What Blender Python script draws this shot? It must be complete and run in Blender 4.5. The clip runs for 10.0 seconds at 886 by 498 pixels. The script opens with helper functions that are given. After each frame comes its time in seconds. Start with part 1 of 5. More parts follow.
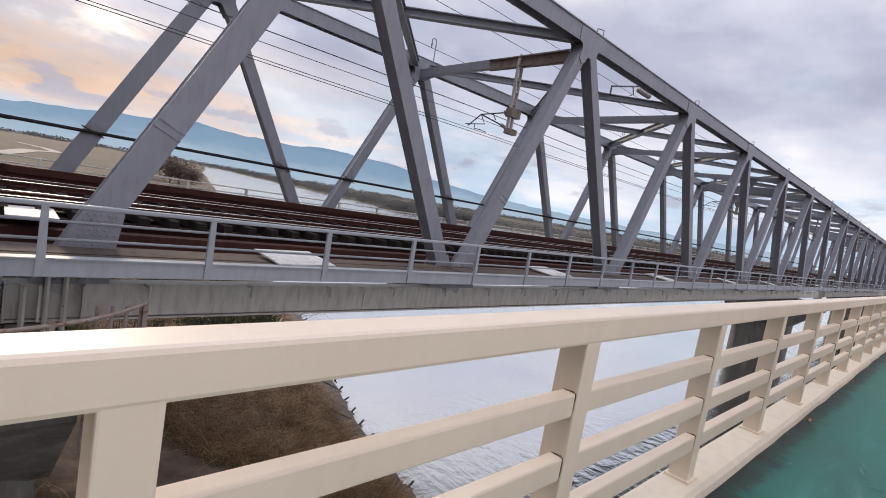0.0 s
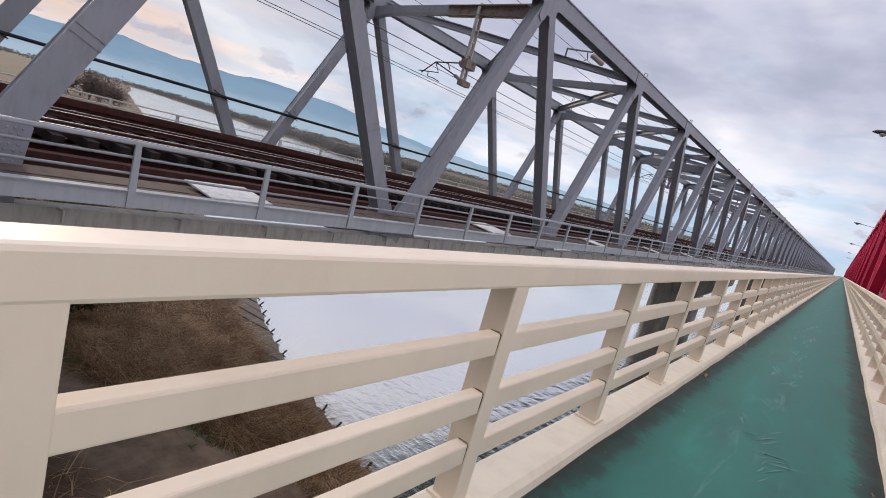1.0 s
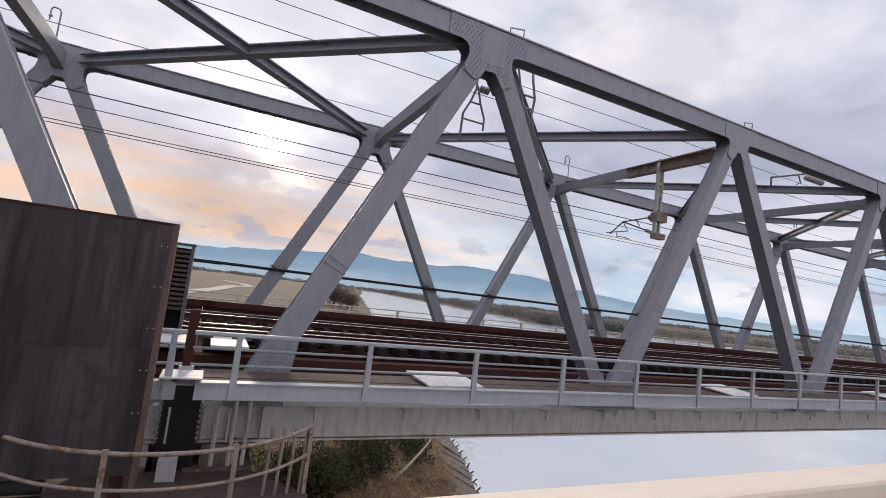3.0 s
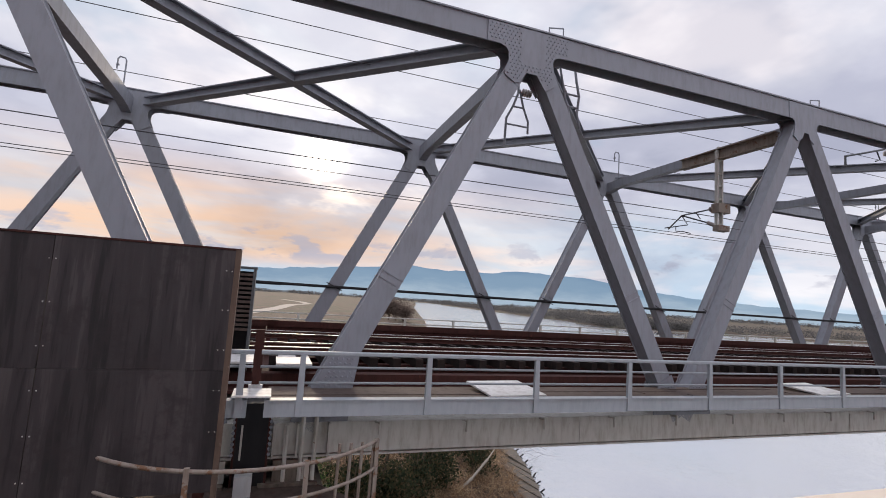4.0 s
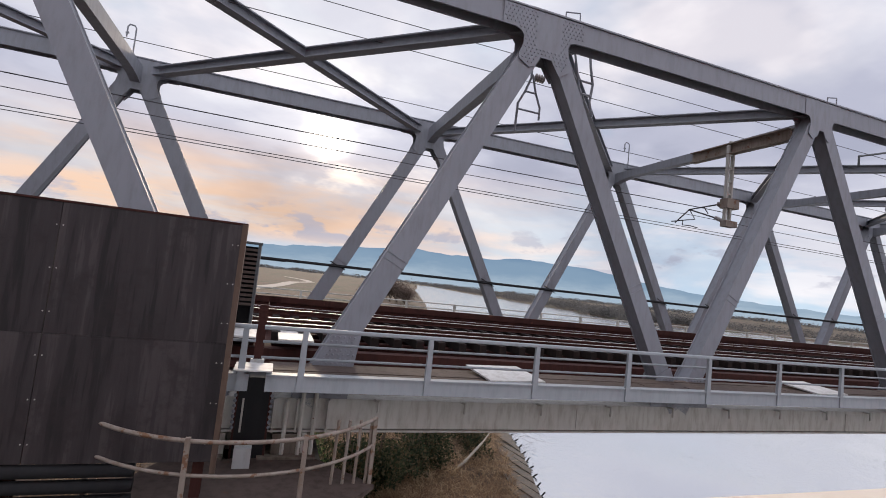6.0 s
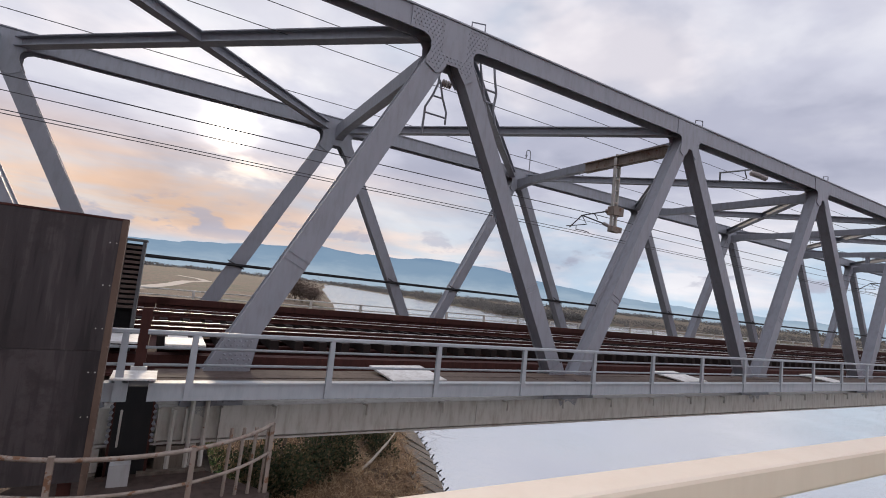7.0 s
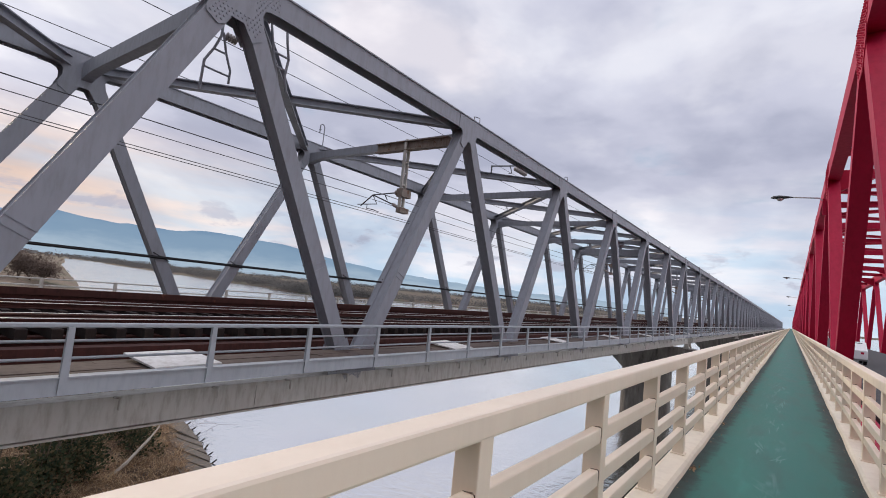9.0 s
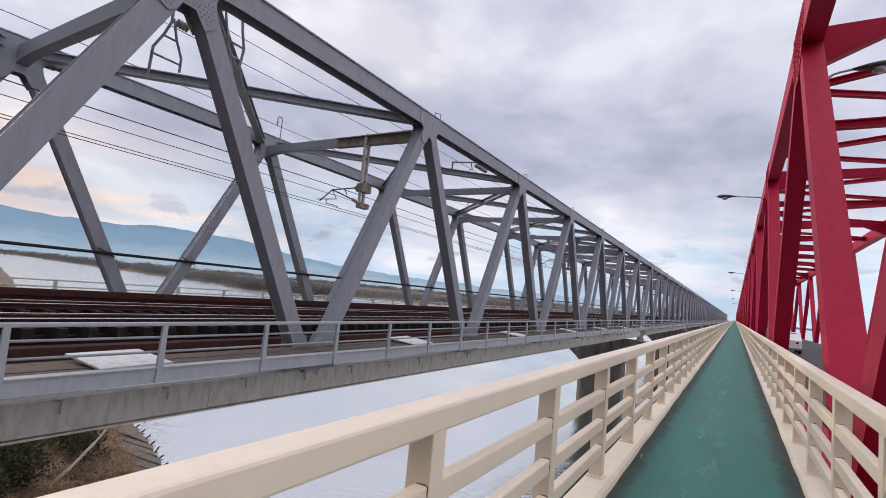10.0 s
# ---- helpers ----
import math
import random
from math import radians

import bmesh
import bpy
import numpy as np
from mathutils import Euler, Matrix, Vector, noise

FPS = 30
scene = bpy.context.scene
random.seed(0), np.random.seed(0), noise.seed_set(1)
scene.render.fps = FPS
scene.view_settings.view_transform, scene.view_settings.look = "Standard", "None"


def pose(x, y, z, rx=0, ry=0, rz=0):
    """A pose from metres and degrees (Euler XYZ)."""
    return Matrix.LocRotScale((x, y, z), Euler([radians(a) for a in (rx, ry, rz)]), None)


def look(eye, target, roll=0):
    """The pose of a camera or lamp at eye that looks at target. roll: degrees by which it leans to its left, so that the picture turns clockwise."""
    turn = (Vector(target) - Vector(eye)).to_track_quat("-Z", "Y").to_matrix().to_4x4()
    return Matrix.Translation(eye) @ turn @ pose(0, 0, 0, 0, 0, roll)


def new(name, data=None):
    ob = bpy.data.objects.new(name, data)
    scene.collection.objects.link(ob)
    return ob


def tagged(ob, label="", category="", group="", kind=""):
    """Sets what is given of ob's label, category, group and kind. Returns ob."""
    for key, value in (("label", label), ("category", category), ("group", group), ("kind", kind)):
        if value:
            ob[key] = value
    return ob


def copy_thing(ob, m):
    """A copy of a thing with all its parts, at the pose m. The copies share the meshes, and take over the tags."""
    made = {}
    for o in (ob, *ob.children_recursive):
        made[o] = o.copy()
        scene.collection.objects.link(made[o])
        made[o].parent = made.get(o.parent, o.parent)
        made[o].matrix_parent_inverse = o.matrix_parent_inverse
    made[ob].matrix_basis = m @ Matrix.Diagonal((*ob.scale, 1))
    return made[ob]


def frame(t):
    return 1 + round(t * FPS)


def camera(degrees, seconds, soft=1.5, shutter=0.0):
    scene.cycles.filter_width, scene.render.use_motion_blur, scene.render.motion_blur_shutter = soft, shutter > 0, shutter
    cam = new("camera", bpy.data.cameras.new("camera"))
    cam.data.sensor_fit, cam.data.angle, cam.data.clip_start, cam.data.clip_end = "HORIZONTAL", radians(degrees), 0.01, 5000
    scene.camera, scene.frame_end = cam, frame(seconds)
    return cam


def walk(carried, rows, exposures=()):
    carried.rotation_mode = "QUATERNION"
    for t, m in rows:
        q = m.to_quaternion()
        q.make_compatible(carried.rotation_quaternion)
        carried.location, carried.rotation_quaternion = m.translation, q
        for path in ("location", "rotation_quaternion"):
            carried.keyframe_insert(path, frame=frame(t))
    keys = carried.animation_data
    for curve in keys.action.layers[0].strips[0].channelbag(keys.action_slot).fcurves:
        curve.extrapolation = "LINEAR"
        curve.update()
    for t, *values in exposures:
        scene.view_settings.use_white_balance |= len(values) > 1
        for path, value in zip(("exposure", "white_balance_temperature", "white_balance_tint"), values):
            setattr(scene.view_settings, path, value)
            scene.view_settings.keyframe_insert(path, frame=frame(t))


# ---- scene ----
PATH = [
    (0.0, -1.688, -0.516, 1.510, -43.26, -5.27, 9.84),
    (0.5, -1.671, -0.504, 1.458, -52.66, -7.76, 14.07),
    (1.0, -1.670, -0.536, 1.457, -51.24, -9.28, 15.25),
    (1.5, -1.686, -0.513, 1.501, -43.28, -5.49, 10.81),
    (2.0, -1.699, -0.482, 1.557, -35.55, 0.60, 9.25),
    (2.5, -1.719, -0.459, 1.588, -28.84, 4.19, 8.46),
    (4.0, -1.752, -0.373, 1.606, -18.92, 6.05, 3.68),
    (4.5, -1.794, -0.351, 1.627, -12.58, 6.03, 4.13),
    (5.0, -1.830, -0.339, 1.604, -7.75, 5.71, 4.93),
    (5.5, -1.809, -0.322, 1.590, -9.65, 5.52, 6.50),
    (6.0, -1.786, -0.339, 1.590, -18.69, 4.14, 6.15),
    (7.5, -1.710, -0.501, 1.644, -33.92, 5.91, 5.88),
    (8.0, -1.737, -0.497, 1.644, -40.66, 5.32, 5.01),
    (8.5, -1.727, -0.526, 1.647, -45.83, 5.18, 5.80),
    (9.0, -1.683, -0.566, 1.633, -53.83, 5.09, 5.85),
    (9.5, -1.693, -0.577, 1.633, -53.88, 4.59, 5.87),
    (10.0, -1.698, -0.611, 1.641, -58.46, 5.02, 5.54),
]
cam = camera(85.09, 10.0, soft=0.95)
walk(cam, [(t, pose(x, y, z, 90 + pitch, 0, yaw) @ pose(0, 0, 0, 0, 0, roll)) for t, x, y, z, yaw, pitch, roll in PATH],
     exposures=[(0.0, 0.40, 6750, 15), (2.5, 0.35, 6800, 15), (5.0, 0.36, 6850, 15), (8.0, 0.27, 6800, 15), (9.2, 0.34, 6750, 15), (10.0, 0.35, 6700, 15)])

# ---- world, sun ----
SUN_AZ, SUN_EL = 3.9, 15.3      # degrees from +y towards +x, above the horizon
sun_way = Vector((math.sin(radians(SUN_AZ)) * math.cos(radians(SUN_EL)), math.cos(radians(SUN_AZ)) * math.cos(radians(SUN_EL)), math.sin(radians(SUN_EL))))


class Nodes:
    """Short hand for a node tree."""

    def __init__(self, tree):
        self.t = tree
        tree.nodes.clear()

    def add(self, kind, ins=None, **props):
        n = self.t.nodes.new(kind)
        for k, v in props.items():
            setattr(n, k, v)
        for k, v in (ins or {}).items():
            s = n.inputs[k]
            if isinstance(v, bpy.types.NodeSocket):
                self.t.links.new(v, s)
            else:
                s.default_value = v
        return n

    def math(self, op, a, b=0.0, c=0.0, clamp=False):
        n = self.add("ShaderNodeMath", {0: a, 1: b, 2: c}, operation=op)
        n.use_clamp = clamp
        return n.outputs[0]

    def vec(self, op, a, b=(0, 0, 0)):
        n = self.add("ShaderNodeVectorMath", {0: a, 1: b}, operation=op)
        return n.outputs["Value"] if op in ("DOT_PRODUCT", "LENGTH") else n.outputs[0]

    def mix(self, f, a, b, blend="MIX"):
        n = self.add("ShaderNodeMix", data_type="RGBA", blend_type=blend)
        for s, v in ((n.inputs[0], f), (n.inputs[6], a), (n.inputs[7], b)):
            if isinstance(v, bpy.types.NodeSocket):
                self.t.links.new(v, s)
            else:
                s.default_value = v
        return n.outputs[2]

    def ramp(self, f, stops, smooth=True):
        n = self.add("ShaderNodeValToRGB", {0: f})
        n.color_ramp.interpolation = "EASE" if smooth else "LINEAR"
        e = n.color_ramp.elements
        while len(e) < len(stops):
            e.new(0.5)
        for el, (p, c) in zip(e, stops):
            el.position = p
            el.color = (*c, 1) if len(c) == 3 else c
        return n.outputs[0]

    def noise(self, v, scale, detail=4.0, rough=0.55, distort=0.0):
        return self.add("ShaderNodeTexNoise", {"Vector": v, "Scale": scale, "Detail": detail, "Roughness": rough, "Distortion": distort}).outputs[0]


def grey(v):
    return (v, v, v)


def make_world():
    w = bpy.data.worlds.new("sky")
    w.use_nodes = True
    scene.world = w
    n = Nodes(w.node_tree)
    d = n.vec("NORMALIZE", n.add("ShaderNodeTexCoord").outputs["Generated"])
    sep = n.add("ShaderNodeSeparateXYZ", {0: d})
    z = n.math("MAXIMUM", sep.outputs[2], 0.0)
    clear = n.add("ShaderNodeTexSky", sky_type="NISHITA", sun_disc=False)
    clear.sun_elevation, clear.sun_rotation = radians(SUN_EL), radians(SUN_AZ)
    clear_sky = n.mix(1.0, clear.outputs[0], (0.055, 0.055, 0.055, 1), "MULTIPLY")
    # cloud sheet seen from below: the direction laid onto a high plane
    k = n.math("DIVIDE", 1.0, n.math("ADD", z, 0.16))
    flat = n.add("ShaderNodeCombineXYZ", {0: n.math("MULTIPLY", sep.outputs[0], k), 1: n.math("MULTIPLY", sep.outputs[1], k), 2: 3.7}).outputs[0]
    big = n.noise(flat, 0.85, 4.0, 0.50, 0.08)
    fine = n.noise(flat, 2.4, 5.0, 0.54, 0.10)
    body = n.math("ADD", n.math("MULTIPLY", big, 0.68), n.math("MULTIPLY", fine, 0.32))
    cloud = n.ramp(body, [(0.38, (0.40, 0.44, 0.54)), (0.46, (0.48, 0.52, 0.62)), (0.53, (0.56, 0.60, 0.68)), (0.62, (0.72, 0.73, 0.77))])
    gap = n.ramp(n.noise(flat, 1.1, 5.0, 0.6, 0.3), [(0.53, grey(0.0)), (0.66, grey(0.75))])
    sky = n.mix(gap, cloud, n.mix(0.5, clear_sky, (0.55, 0.72, 0.90, 1)))
    # near the horizon the sheet thins to pale blue
    low = n.ramp(z, [(0.0, grey(1.0)), (0.11, grey(0.75)), (0.24, grey(0.0))])
    streak_v = n.add("ShaderNodeCombineXYZ", {0: sep.outputs[0], 1: sep.outputs[1], 2: n.math("MULTIPLY", sep.outputs[2], 5.0)}).outputs[0]
    streak = n.noise(streak_v, 4.0, 5.0, 0.55, 0.3)
    pale = n.mix(n.ramp(streak, [(0.42, grey(0.0)), (0.62, grey(1.0))]), (0.42, 0.57, 0.70, 1), (0.64, 0.68, 0.74, 1))
    sky = n.mix(low, sky, pale)
    # the sun behind the cloud, and the warm band under it
    near = n.math("MAXIMUM", n.vec("DOT_PRODUCT", d, tuple(sun_way)), 0.0)
    az = n.math("MAXIMUM", n.math("ADD", n.math("MULTIPLY", sep.outputs[0], math.sin(radians(-6.0))), n.math("MULTIPLY", sep.outputs[1], math.cos(radians(-6.0)))), 0.0)
    side = n.math("POWER", az, 6.0)
    band = n.ramp(z, [(0.02, grey(0.0)), (0.09, grey(0.9)), (0.145, grey(0.75)), (0.27, grey(0.0))])
    warm = n.math("MULTIPLY", n.math("MULTIPLY", side, band), n.ramp(streak, [(0.34, grey(0.45)), (0.60, grey(1.0))]))
    sky = n.mix(n.math("MULTIPLY", warm, 0.95, clamp=True), sky, (0.68, 0.42, 0.23, 1))
    puff = n.noise(n.add("ShaderNodeCombineXYZ", {0: sep.outputs[0], 1: sep.outputs[1], 2: n.math("MULTIPLY", sep.outputs[2], 2.6)}).outputs[0], 9.0, 5.0, 0.55, 0.2)
    shelf = n.ramp(z, [(0.045, grey(0.0)), (0.075, grey(1.0)), (0.10, grey(0.8)), (0.15, grey(0.0))])
    puffs = n.math("MULTIPLY", n.ramp(puff, [(0.53, grey(0.0)), (0.62, grey(0.85))]), shelf)
    sky = n.mix(puffs, sky, (0.36, 0.39, 0.48, 1))
    veil = n.ramp(fine, [(0.35, grey(0.5)), (0.6, grey(1.0))])
    # long dark rolls in the sheet
    roll_v = n.add("ShaderNodeCombineXYZ", {0: sep.outputs[0], 1: sep.outputs[1], 2: n.math("MULTIPLY", sep.outputs[2], 2.0)}).outputs[0]
    roll = n.noise(roll_v, 2.6, 5.0, 0.52, 0.25)
    sky = n.mix(1.0, sky, n.ramp(roll, [(0.36, (0.80, 0.81, 0.86)), (0.50, (0.97, 0.97, 0.99)), (0.62, (1.10, 1.10, 1.09))]), "MULTIPLY")
    g1 = n.math("MULTIPLY", n.math("MULTIPLY", n.math("POWER", near, 130.0), 0.17), veil)
    g2 = n.math("MULTIPLY", n.math("MULTIPLY", n.math("POWER", near, 2500.0), 4.6), n.ramp(fine, [(0.36, grey(0.45)), (0.56, grey(1.0))]))
    g3 = n.math("MULTIPLY", n.math("POWER", near, 9.0), 0.03)
    add = n.mix(1.0, sky, n.mix(1.0, (1.0, 0.93, 0.78, 1), n.math("ADD", n.math("ADD", g1, g2), g3), "MULTIPLY"), "ADD")
    # sky dimmed towards -x, behind the viewer, added to darken faces turned there
    dim_end = n.ramp(n.math("ADD", n.math("MULTIPLY", n.math("ADD", sep.outputs[0], 1.0), 0.9), n.math("MULTIPLY", n.math("SUBTRACT", big, 0.5), 0.4)), [(0.02, grey(0.30)), (0.50, grey(1.0))])
    add = n.mix(1.0, add, dim_end, "MULTIPLY")
    # unseen -y half of the sky brightened to light faces turned that way
    boost_half = n.ramp(n.math("MULTIPLY", n.math("ADD", sep.outputs[1], 1.0), 0.5), [(0.10, (1.65, 1.62, 1.55)), (0.50, (1.0, 1.0, 1.0))])
    add = n.mix(1.0, add, boost_half, "MULTIPLY")
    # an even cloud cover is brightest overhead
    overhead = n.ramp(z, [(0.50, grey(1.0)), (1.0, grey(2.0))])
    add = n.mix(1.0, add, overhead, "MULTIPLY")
    # below the horizon: dim land
    ground = n.math("LESS_THAN", sep.outputs[2], -0.01)
    add = n.mix(ground, add, (0.10, 0.09, 0.08, 1))
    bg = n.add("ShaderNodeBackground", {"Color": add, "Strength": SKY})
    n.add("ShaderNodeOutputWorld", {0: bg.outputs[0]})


SKY = 1.0
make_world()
sun = new("sun", bpy.data.lights.new("sun", "SUN"))
sun.data.energy, sun.data.angle, sun.data.color = 1.2, radians(8), (1.0, 0.86, 0.66)
sun.matrix_world = look((0, 0, 60), Vector((0, 0, 60)) - sun_way)
tagged(sun, "low sun behind thin cloud", "sun", kind="structure")

# ---- materials ----
def material(name, build):
    m = bpy.data.materials.new(name)
    m.use_nodes = True
    n = Nodes(m.node_tree)
    shader = build(n)
    n.add("ShaderNodeOutputMaterial", {0: shader})
    return m


def bsdf(n, color, rough=0.6, metal=0.0, bump=None, strength=0.2, dist=0.01, spec=0.5):
    ins = {"Base Color": color, "Roughness": rough, "Metallic": metal, "Specular IOR Level": spec}
    if bump is not None:
        ins["Normal"] = n.add("ShaderNodeBump", {"Height": bump, "Strength": strength, "Distance": dist}).outputs[0]
    return n.add("ShaderNodeBsdfPrincipled", ins).outputs[0]


def where(n):
    """World place, so that copies of a thing differ."""
    return n.add("ShaderNodeNewGeometry").outputs["Position"]


def stretched(n, v, s):
    return n.vec("MULTIPLY", v, s)


def paint(name, base, dirt, rough=0.45, dirty=0.35, rust=None, rust_at=0.68, scale=1.0):
    def build(n):
        p = where(n)
        a = n.noise(p, 0.7 * scale, 4)
        b = n.noise(stretched(n, p, (3.0, 3.0, 0.7)), 2.2 * scale, 6, 0.62)
        f = n.math("MULTIPLY", n.ramp(b, [(0.40, grey(0)), (0.72, grey(1))]), dirty)
        c = n.mix(f, (*base, 1), (*dirt, 1))
        c = n.mix(n.ramp(a, [(0.35, grey(0)), (0.7, grey(0.35))]), c, (*[v * 0.82 for v in base], 1))
        if rust:
            r = n.noise(p, 5.0 * scale, 7, 0.65)
            c = n.mix(n.ramp(r, [(rust_at, grey(0)), (rust_at + 0.05, grey(0.9))], False), c, (*rust, 1))
        fine = n.noise(p, 60, 3)
        return bsdf(n, c, n.math("ADD", rough, n.math("MULTIPLY", b, 0.2)), 0.0, fine, 0.08, 0.003, 0.3)
    return material(name, build)


STEEL = paint("grey_bridge_paint", (0.232, 0.244, 0.278), (0.138, 0.13, 0.13), 0.42, 0.35, (0.14, 0.07, 0.035), 0.74)
STEEL_LIGHT = paint("pale_grey_paint", (0.33, 0.358, 0.388), (0.19, 0.23, 0.23), 0.45, 0.35, (0.18, 0.08, 0.04), 0.74)
STEEL_OLD = paint("weathered_grey_paint", (0.50, 0.49, 0.46), (0.26, 0.22, 0.18), 0.6, 0.6, (0.16, 0.08, 0.04), 0.69)
CREAM = paint("cream_railing_paint", (0.86, 0.745, 0.60), (0.58, 0.46, 0.33), 0.38, 0.14, (0.12, 0.07, 0.04), 0.80)
WELD = paint("rusty_weld", (0.42, 0.33, 0.25), (0.06, 0.035, 0.022), 0.8, 0.9, (0.05, 0.03, 0.02), 0.48, 6.0)
KERB = paint("kerb_paint", (0.82, 0.74, 0.60), (0.52, 0.44, 0.33), 0.55, 0.22, (0.10, 0.09, 0.07), 0.76, 1.2)
RED = paint("red_bridge_paint", (0.45, 0.004, 0.042), (0.27, 0.003, 0.026), 0.5, 0.45)
RUSTY = paint("rusty_steel", (0.056, 0.018, 0.014), (0.022, 0.009, 0.008), 0.75, 0.7, (0.12, 0.038, 0.024), 0.64)
RUST_ORANGE = paint("rust_streaked_paint", (0.27, 0.23, 0.20), (0.17, 0.12, 0.09), 0.7, 0.8, (0.17, 0.085, 0.045), 0.57)
EDGE = paint("brown_rusted_angle", (0.125, 0.085, 0.065), (0.07, 0.045, 0.035), 0.75, 0.8, (0.26, 0.20, 0.16), 0.62)
FLOOR = paint("dirty_walkway_plate", (0.082, 0.060, 0.052), (0.042, 0.029, 0.025), 0.75, 0.7, (0.10, 0.045, 0.03), 0.64)
BLACK = paint("black_rubber_and_gap", (0.012, 0.012, 0.014), (0.03, 0.03, 0.03), 0.6, 0.4)
GALV = paint("galvanised_metal", (0.50, 0.51, 0.52), (0.28, 0.25, 0.22), 0.45, 0.5)
SHEET = paint("pale_sheet", (0.62, 0.62, 0.61), (0.30, 0.27, 0.24), 0.5, 0.5)
POLISHED = material("polished_rail", lambda n: bsdf(n, (0.85, 0.84, 0.83, 1), 0.42, 0.85))
WOOD_DARK = paint("creosoted_timber", (0.018, 0.012, 0.011), (0.045, 0.03, 0.023), 0.8, 0.6)
WIRE = paint("dark_wire", (0.05, 0.05, 0.055), (0.03, 0.03, 0.03), 0.5, 0.3)
PORCELAIN = paint("brown_porcelain", (0.30, 0.27, 0.26), (0.10, 0.08, 0.08), 0.25, 0.4)
CAR_WHITE = paint("white_car_paint", (0.78, 0.79, 0.80), (0.60, 0.60, 0.60), 0.2, 0.15)
GLASS_DARK = material("car_glass", lambda n: bsdf(n, (0.02, 0.025, 0.03, 1), 0.05))
TYRE = paint("tyre_rubber", (0.02, 0.02, 0.02), (0.05, 0.05, 0.05), 0.8, 0.3)
# tower red is paled, with the distance haze put into the colour
TOWER_RED = paint("tower_hazed_red", (0.62, 0.22, 0.18), (0.5, 0.2, 0.17), 0.5, 0.3)
TOWER_WHITE = paint("tower_white_paint", (0.75, 0.75, 0.76), (0.6, 0.6, 0.6), 0.5, 0.3)
LAMP_GREY = paint("lamp_housing_paint", (0.08, 0.085, 0.09), (0.08, 0.08, 0.08), 0.45, 0.4)
SCUFF = paint("pale_scuff", (0.15, 0.29, 0.26), (0.05, 0.20, 0.165), 0.6, 0.7)
LAMP_GLASS = material("lamp_glass", lambda n: bsdf(n, (0.45, 0.46, 0.47, 1), 0.25))


def concrete_mat(n):
    p = where(n)
    s = n.noise(stretched(n, p, (1.0, 1.0, 0.25)), 1.3, 7, 0.65)
    c = n.ramp(s, [(0.30, (0.06, 0.054, 0.048)), (0.5, (0.14, 0.128, 0.115)), (0.72, (0.24, 0.225, 0.205))])
    return bsdf(n, c, 0.85, 0, n.noise(p, 30, 5), 0.3, 0.01)


CONCRETE = material("stained_concrete", concrete_mat)
REVET = paint("muddy_slab", (0.17, 0.145, 0.12), (0.07, 0.055, 0.045), 0.85, 0.8, (0.26, 0.24, 0.21), 0.66)


def panel_mat(n):
    """Fibre board darkened by rain: vertical runs from the top edges."""
    p = where(n)
    r = n.add("ShaderNodeObjectInfo").outputs["Random"]
    q = n.vec("ADD", stretched(n, p, (3.0, 1.0, 0.26)), n.add("ShaderNodeCombineXYZ", {2: n.math("MULTIPLY", r, 40.0)}).outputs[0])
    s = n.noise(q, 1.0, 5, 0.62, 0.15)
    t = n.noise(stretched(n, p, (17, 1, 0.9)), 1.0, 4, 0.6)
    c = n.ramp(n.math("ADD", n.math("MULTIPLY", s, 0.86), n.math("MULTIPLY", t, 0.14)),
               [(0.38, (0.006, 0.004, 0.005)), (0.44, (0.012, 0.009, 0.010)), (0.47, (0.026, 0.020, 0.022)), (0.54, (0.034, 0.027, 0.029)), (0.57, (0.052, 0.042, 0.044)), (0.70, (0.066, 0.055, 0.056))], False)
    blot = n.noise(p, 1.7, 6, 0.7)
    c = n.mix(n.ramp(blot, [(0.50, grey(0)), (0.66, grey(0.7))]), c, (0.018, 0.012, 0.013, 1))
    c = n.mix(n.math("MULTIPLY", r, 0.30), c, (0.024, 0.018, 0.020, 1))
    return bsdf(n, c, 0.75, 0, n.noise(p, 40, 5), 0.25, 0.006)


PANEL = material("weathered_board", panel_mat)


def deck_mat(n):
    """Green coated walkway, worn pale along the middle, black grime along both edges."""
    p = where(n)
    sep = n.add("ShaderNodeSeparateXYZ", {0: p})
    off = n.math("ABSOLUTE", n.math("ADD", sep.outputs[1], 0.46))
    wob = n.math("MULTIPLY", n.math("SUBTRACT", n.noise(p, 3.0, 7, 0.72), 0.5), 0.42)
    edge = n.ramp(n.math("ADD", off, wob), [(0.56, grey(0)), (0.67, grey(0.75)), (0.78, grey(1))])
    g = n.noise(stretched(n, p, (0.4, 1.6, 1)), 1.6, 6, 0.6)
    c = n.ramp(g, [(0.3, (0.011, 0.110, 0.088)), (0.55, (0.019, 0.160, 0.128)), (0.75, (0.034, 0.215, 0.172))])
    worn = n.noise(stretched(n, p, (0.35, 3.4, 1)), 2.4, 7, 0.7, 0.6)
    mid = n.ramp(n.math("ABSOLUTE", n.math("ADD", sep.outputs[1], 0.36)), [(0.0, grey(1)), (0.42, grey(0))])
    c = n.mix(n.math("MULTIPLY", n.math("MULTIPLY", n.ramp(worn, [(0.54, grey(0)), (0.70, grey(1))]), mid), 0.5), c, (0.15, 0.30, 0.27, 1))
    c = n.mix(n.math("MULTIPLY", edge, 0.95), c, (0.010, 0.014, 0.013, 1))
    return bsdf(n, c, n.math("ADD", 0.42, n.math("MULTIPLY", g, 0.3)), 0, n.noise(p, 90, 4), 0.25, 0.004)


DECK = material("green_deck_coating", deck_mat)


